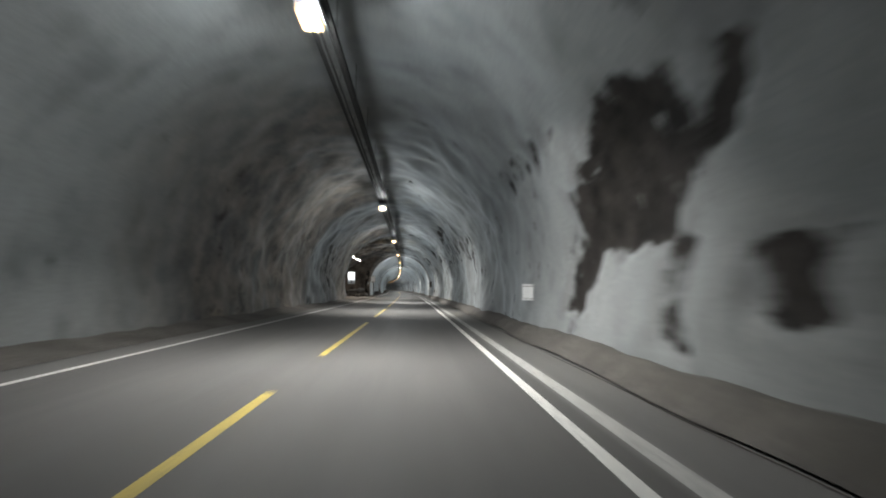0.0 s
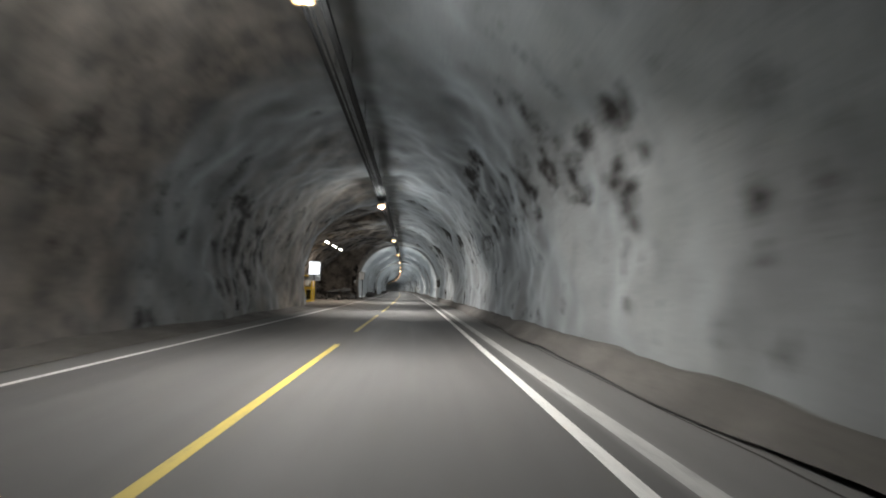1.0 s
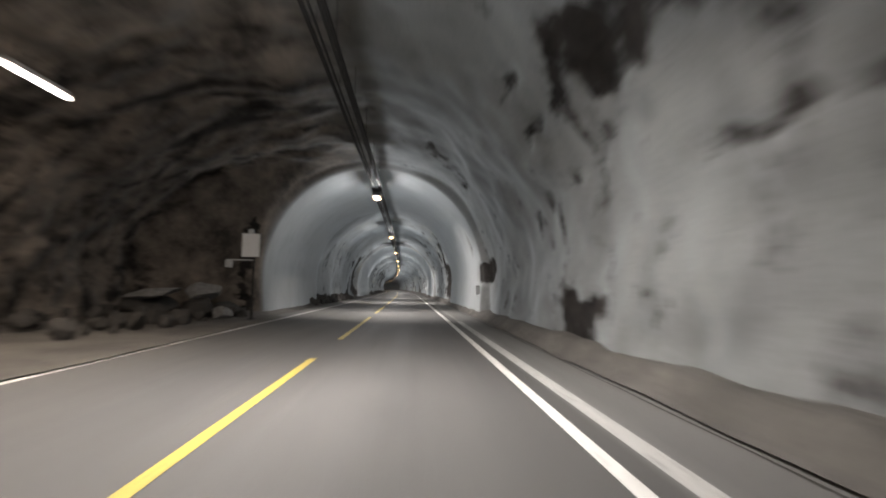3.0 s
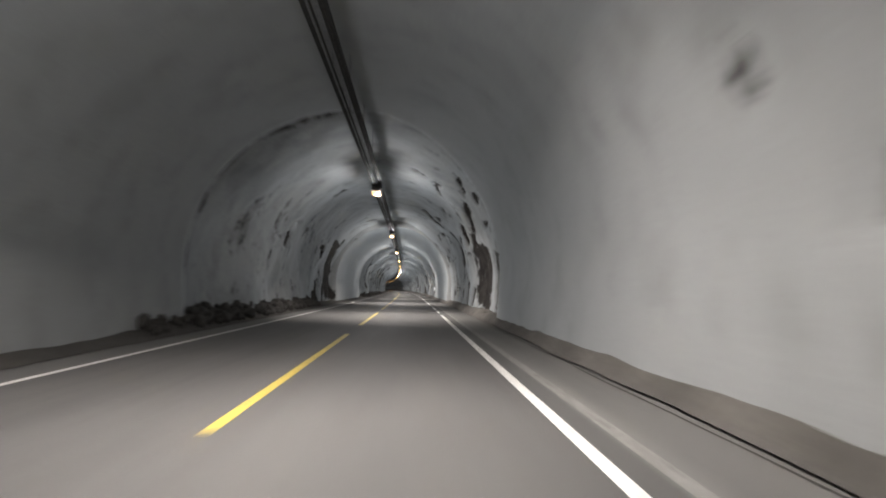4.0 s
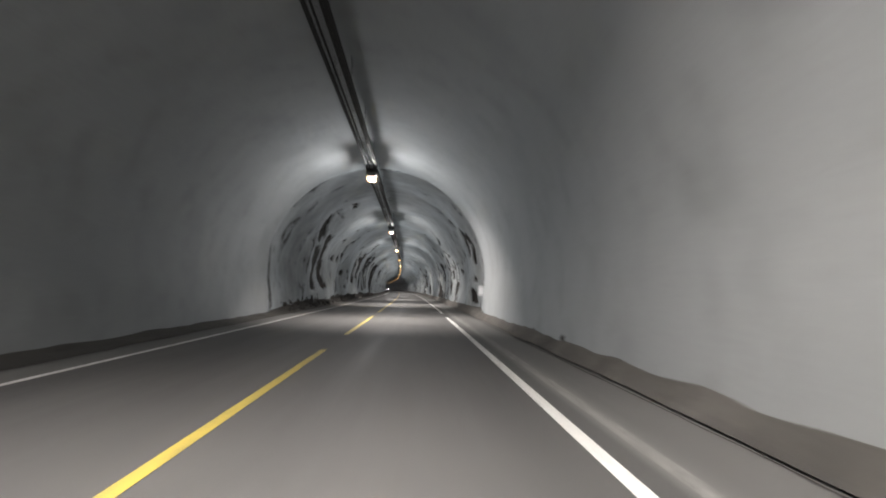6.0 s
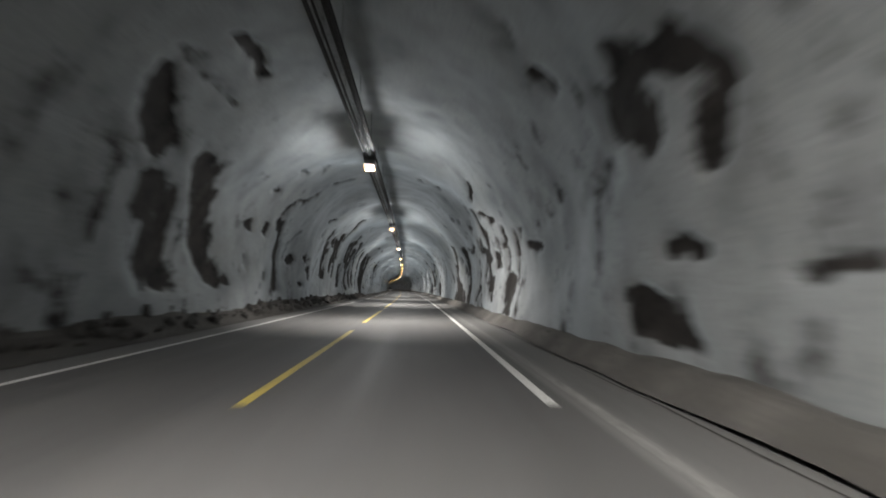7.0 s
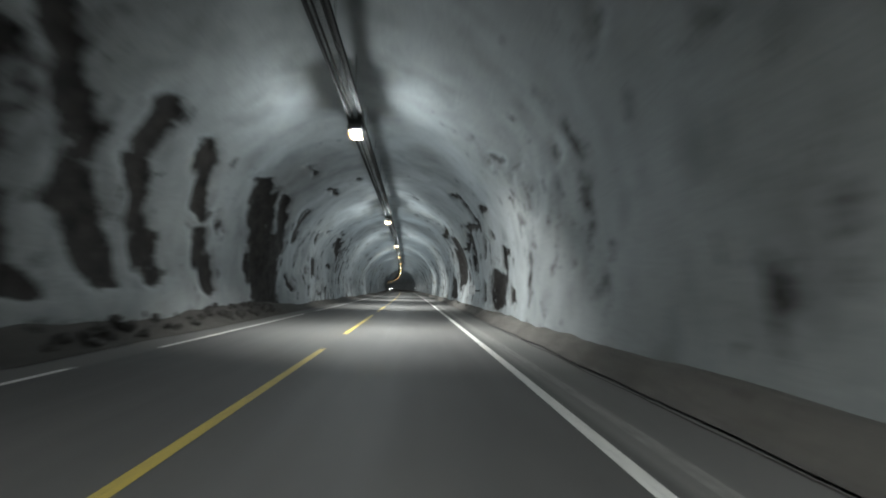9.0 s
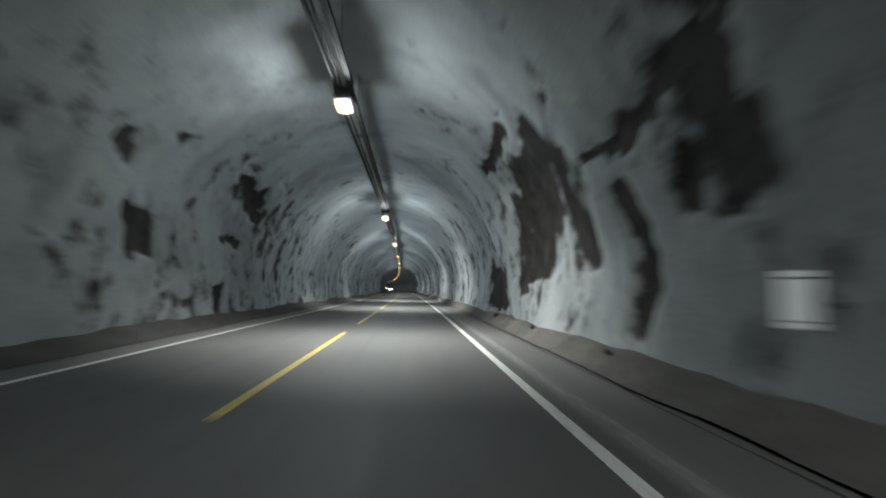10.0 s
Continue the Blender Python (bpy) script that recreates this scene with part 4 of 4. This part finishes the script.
def phone_cabin(m):
    """Yellow emergency phone cabin: posts, roof, floor, rails, panes and white boxes inside."""
    c = thing("emergency_cabin", "yellow steel emergency phone cabin standing on the lay-by", "phone cabin", m)
    w, d, h = 0.5, 0.5, 2.2
    for x in (-w, w):
        for y in (-d, d):
            part("post", boxed((x - 0.06, y - 0.06, 0), (x + 0.06, y + 0.06, h), 0.012), YELLOW_PAINT, c)
    part("roof", boxed((-w - 0.12, -d - 0.12, h), (w + 0.12, d + 0.12, h + 0.1), 0.03), YELLOW_PAINT, c)
    part("floor_frame", boxed((-w - 0.06, -d - 0.06, 0.0), (w + 0.06, d + 0.06, 0.09), 0.015), YELLOW_PAINT, c)
    part("rail", boxed((-w, -d - 0.045, 1.12), (w, -d + 0.045, 1.24), 0.01), YELLOW_PAINT, c)
    part("rail", boxed((w - 0.045, -d, 1.12), (w + 0.045, d, 1.24), 0.01), YELLOW_PAINT, c)
    part("back_panel", boxed((-w, d - 0.02, 0.1), (w, d + 0.02, h), 0.0), PALE_PLATE, c)
    part("side_panel", boxed((-w - 0.02, -d, 0.1), (-w + 0.02, d, h), 0.0), PALE_PLATE, c)
    part("front_panel", boxed((-w + 0.06, -d - 0.015, 0.1), (-0.05, -d + 0.015, 1.12), 0.0), PALE_YELLOW, c)
    part("mullion", boxed((-0.05, -d - 0.04, 0.09), (0.03, -d + 0.04, 1.12), 0.01), YELLOW_PAINT, c)
    part("side_board", boxed((w - 0.012, -d + 0.08, 1.28), (w + 0.012, d - 0.08, h - 0.1), 0.0), PINK_BOARD, c)
    part("upper_panel", boxed((-w + 0.06, -d - 0.012, 1.3), (-0.12, -d + 0.012, 2.05), 0.0), PINK_BOARD, c)
    part("phone_box", boxed((-0.1, -0.35, 1.4), (0.14, 0.1, 2.0), 0.02), WHITE_PLATE, c)
    part("notice", boxed((0.2, -0.45, 1.5), (0.42, -0.43, 2.0)), WHITE_PLATE, c)
    part("extinguisher_box", boxed((-0.1, 0.1, 0.2), (0.35, 0.45, 1.0), 0.02), DARK_PLASTIC, c)
    return c


phone_cabin(on_road(63.9, -7.65, 0.06))


def light_sign(m):
    """Lit box sign: white lit upper face, pale lower plate with one dark upright bar."""
    g = thing("illuminated_sign", "white illuminated sign box with pale lower panel on the wall edge", "traffic sign", m)
    part("case", boxed((-0.37, 0.0, 0), (0.37, 0.2, 1.25), 0.03), WHITE_PLATE, g)
    part("lit_face", boxed((-0.33, -0.02, 0.42), (0.33, 0.0, 1.2), 0.008), SIGN_GLOW, g, "glowing white face")
    part("lower_plate", boxed((-0.33, -0.012, 0.05), (0.33, 0.0, 0.4), 0.004), WHITE_PLATE, g)
    part("split_bar", boxed((-0.33, -0.026, 0.83), (-0.2, -0.021, 0.85)), DARK_PLASTIC, g)
    part("split_bar", boxed((0.2, -0.026, 0.81), (0.33, -0.021, 0.83)), DARK_PLASTIC, g)
    part("bar", boxed((-0.03, -0.03, 0.06), (0.04, -0.013, 0.42)), DARK_PLASTIC, g)
    part("mount", boxed((-0.3, 0.2, 0.5), (-0.2, 0.7, 0.6)), DARK_STEEL, g)
    return g


light_sign(on_road(51.3, -4.62, 1.72))


def pole_sign(m, w, h, foot):
    """Box sign on a dark steel pole, with a lamp on top and an arm that carries a small box."""
    g = thing("pole_sign", "pale blank box sign on a dark steel pole", "traffic sign", m)
    part("plate", boxed((-w / 2, 0, 0), (w / 2, 0.08, h), 0.012), WHITE_PLATE, g)
    part("rim", boxed((-w / 2 - 0.02, 0.08, -0.02), (w / 2 + 0.02, 0.11, h + 0.02), 0.008), DARK_STEEL, g)
    part("pole", tube(bmesh.new(), (0.1, 0.15, -foot), (0.1, 0.15, h), 0.045, 12), DARK_STEEL, g)
    part("foot_plate", boxed((-0.02, 0.03, -foot), (0.22, 0.27, -foot + 0.03), 0.006), DARK_STEEL, g)
    part("top_lamp", boxed((-0.09, -0.06, h), (0.09, 0.1, h + 0.16), 0.03), PALE_PLATE, g)
    part("arm", boxed((-0.86, 0.13, -0.13), (0.1, 0.17, -0.09)), PALE_PLATE, g)
    return g


pole_sign(on_road(77.8, -4.2, 2.32), 0.62, 0.85, 2.26)


def marker_plate(m):
    """Reflective plate across the wall with darker writing bars at top and bottom."""
    g = thing("distance_plate", "white reflective marker plate standing out from the tunnel wall", "marker plate", m, "marker plates along the wall")
    part("plate", boxed((-0.16, 0, 0), (0.16, 0.02, 0.45), 0.006), WHITE_PLATE, g)
    part("upper_bar", boxed((-0.15, -0.006, 0.385), (0.15, 0.0, 0.4)), DARK_PLASTIC, g)
    part("lower_bar", boxed((-0.15, -0.006, 0.05), (0.15, 0.0, 0.06)), DARK_PLASTIC, g)
    part("bracket", boxed((0.05, 0.02, 0.16), (0.8, 0.05, 0.21)), DARK_STEEL, g)
    return g


plate = marker_plate(on_road(13.6, 4.92, 1.02))
for s, x in ((82.4, 4.88), (143.3, 4.88), (208.1, 4.68), (272.0, 4.7), (336.0, 4.7)):
    copy_thing(plate, on_road(s, x, 1.02))


# small box hung on the sign's arm
small = thing("junction_box", "small white junction box hanging from the sign's arm", "junction box", on_road(77.85, -4.98, 1.93))
part("case", boxed((-0.11, 0, 0), (0.11, 0.12, 0.26), 0.02), WHITE_PLATE, small)
part("lid", boxed((-0.1, -0.015, 0.02), (0.1, 0.0, 0.24), 0.004), PALE_PLATE, small)
part("strap", boxed((-0.02, 0.08, 0.25), (0.02, 0.12, 0.31)), DARK_STEEL, small)


# ---- joint line along the right bank ----
def joint_line(s0, s1):
    sv = np.arange(s0, s1, 0.5)
    K = np.array([0.0, 0.5, 1.0])
    S, KK = np.meshgrid(sv, K, indexing="ij")
    wig = 0.05 * field(S, 0 * S, 2.0, 1, 71.0, 3)
    wide = np.clip(0.02 + 0.03 * field(S, 0 * S, 4.0, 1, 75.0, 2), 0.004, 0.045)
    X = 4.48 + wig + (KK - 0.5) * wide
    ob = grid_mesh("kerb_joint", bend(S, X, 0 * S + 0.006 + 0.004 * KK), np.stack([X, S], -1), ROCK)
    ob.parent = road


joint_line(-24, 236)


# ---- rubble ----
def rubble(name, s0, s1, x0, x1, count, small_r, big_r, seed, label):
    rng = random.Random(seed)
    bm = bmesh.new()
    for i in range(count):
        s = rng.uniform(s0, s1)
        x = rng.uniform(x0, x1)
        r = rng.uniform(small_r, big_r) * (0.5 + 0.5 * rng.random())
        z = 0.08 + (0.42 if x1 < -4 and s > 90 else 0.22) * (x1 - x) / max(0.1, x1 - x0) + r * 0.3
        m = Matrix.Translation(spot(s, x, z)) @ Euler((rng.random() * 6, rng.random() * 6, rng.random() * 6)).to_matrix().to_4x4()
        m = m @ Matrix.Diagonal((r, r * rng.uniform(0.6, 1.0), r * rng.uniform(0.5, 0.9), 1))
        made = bmesh.ops.create_icosphere(bm, subdivisions=1, radius=1.0, matrix=m)
        for v in made["verts"]:
            v.co += Vector((rng.uniform(-1, 1), rng.uniform(-1, 1), rng.uniform(-1, 1))) * r * 0.2
    ob = link_mesh(name, bm, ROCK)
    return tagged(ob, label, "rubble", kind="stuff")


rubble("rock_rubble", 92, 113, -5.3, -4.45, 300, 0.1, 0.34, 5, "dark broken rock heaped along the foot of the wall")
rubble("rock_rubble", 146, 206, -5.3, -4.45, 420, 0.06, 0.28, 6, "dark broken rock strewn along the foot of the wall")
rubble("rock_rubble", 70, 80, -8.8, -5.0, 60, 0.1, 0.5, 7, "broken rock lying at the end of the lay-by")
rubble("rock_rubble", 100, 230, 4.85, 5.2, 70, 0.04, 0.14, 8, "small stones along the foot of the rock wall")


def boulder(s, x, z, size, seed, mat, label, turn=(0, 0, 0)):
    """One broken rock: a lump cut by random flat breaks."""
    rng = random.Random(seed)
    bm = bmesh.new()
    bmesh.ops.create_icosphere(bm, subdivisions=3, radius=1.0)
    for _ in range(11):
        n = Vector((rng.gauss(0, 1), rng.gauss(0, 1), rng.gauss(0, 1))).normalized()
        reach = rng.uniform(0.55, 0.8)
        for v in bm.verts:
            over = v.co.dot(n) - reach
            if over > 0:
                v.co -= n * over
    for v in bm.verts:
        v.co += v.co.normalized() * 0.05 * noise.noise(v.co * 4 + Vector((seed, 0, 0)))
        v.co = Vector((v.co.x * size[0], v.co.y * size[1], v.co.z * size[2]))
    ob = link_mesh("boulder", bm, mat)
    ob.matrix_basis = on_road(s, x, z) @ pose(0, 0, 0, *turn)
    return tagged(ob, label, "boulder", group="boulders at the lay-by's end")


PALE_ROCK = plain("pale_broken_rock", (0.26, 0.26, 0.26), 0.85, 0, 0.7)
for row in ((78.6, -6.3, 0.3, (0.8, 0.8, 0.62), 3), (77.6, -7.5, 0.35, (1.0, 0.9, 0.7), 4), (78.4, -8.4, 0.4, (0.9, 0.8, 0.8), 5),
            (76.8, -6.6, 0.16, (0.5, 0.5, 0.32), 6), (79.6, -5.5, 0.25, (0.6, 0.7, 0.5), 8), (79.8, -5.15, 0.12, (0.4, 0.5, 0.3), 9)):
    boulder(*row, ROCK, "dark broken boulder lying on the lay-by ground", turn=(0, 0, 40 * row[4]))
boulder(77.3, -7.3, 0.95, (1.1, 0.8, 0.2), 11, PALE_ROCK, "pale flat rock slab resting on dark boulders", (4, -6, 12))
boulder(78.7, -6.2, 0.98, (0.75, 0.7, 0.42), 12, PALE_ROCK, "pale wedge-shaped boulder on top of the heap", (0, -22, 30))
boulder(78.4, -5.3, 0.2, (0.45, 0.4, 0.3), 13, PALE_ROCK, "small pale boulder at the foot of the sign pole", (0, 8, 70))


# ---- oncoming cars standing far down the tunnel ----
CAR_PAINT = plain("dark_car_paint", (0.04, 0.045, 0.05), 0.3, 0.3)
CAR_GLASS = plain("dark_car_glass", (0.01, 0.01, 0.012), 0.1)
RUBBER = plain("black_rubber", (0.015, 0.015, 0.015), 0.8)
HEADLIGHT = glowing("headlight_glass", (1.0, 0.98, 0.94), 40.0)


def car(m):
    c = thing("car", "dark oncoming car with lit headlights in the far lane", "car", m, "cars far down the tunnel")
    bm = boxed((-0.88, -2.1, 0.3), (0.88, 2.1, 0.9), 0.12)
    part("body", bm, CAR_PAINT, c)
    bm = bmesh.new()
    lo = [bm.verts.new(p) for p in ((-0.8, -1.0, 0.88), (0.8, -1.0, 0.88), (0.8, 1.9, 0.88), (-0.8, 1.9, 0.88))]
    hi = [bm.verts.new(p) for p in ((-0.62, -0.3, 1.45), (0.62, -0.3, 1.45), (0.62, 1.4, 1.45), (-0.62, 1.4, 1.45))]
    bm.faces.new(hi)
    for i in range(4):
        bm.faces.new((lo[i], lo[(i + 1) % 4], hi[(i + 1) % 4], hi[i]))
    part("cabin", bm, CAR_GLASS, c)
    for x in (-0.78, 0.78):
        for y in (-1.35, 1.3):
            part("wheel", tube(bmesh.new(), (x - 0.1, y, 0.31), (x + 0.1, y, 0.31), 0.31, 20), RUBBER, c)
        part("headlight", tube(bmesh.new(), (x * 0.85, -2.13, 0.66), (x * 0.85, -2.05, 0.66), 0.13, 16), HEADLIGHT, c)
    return c


far_car = car(on_road(470.0, -1.65, 0.0))
copy_thing(far_car, on_road(585.0, -1.65, 0.0))


# pale worn gutter strip beside the edge line
GUTTER = paint_material("pale_gutter_concrete", (0.42, 0.42, 0.41), (0.12, 0.118, 0.115), 0.42, 0.8)
line_piece("gutter_strip", -24, 79, gutter_x, 0.2, GUTTER, road)
DULL_GUTTER = paint_material("dull_gutter_concrete", (0.24, 0.24, 0.23), (0.08, 0.078, 0.075), 0.46, 0.8)
line_piece("gutter_strip", 79, 236, gutter_x, 0.15, DULL_GUTTER, road)
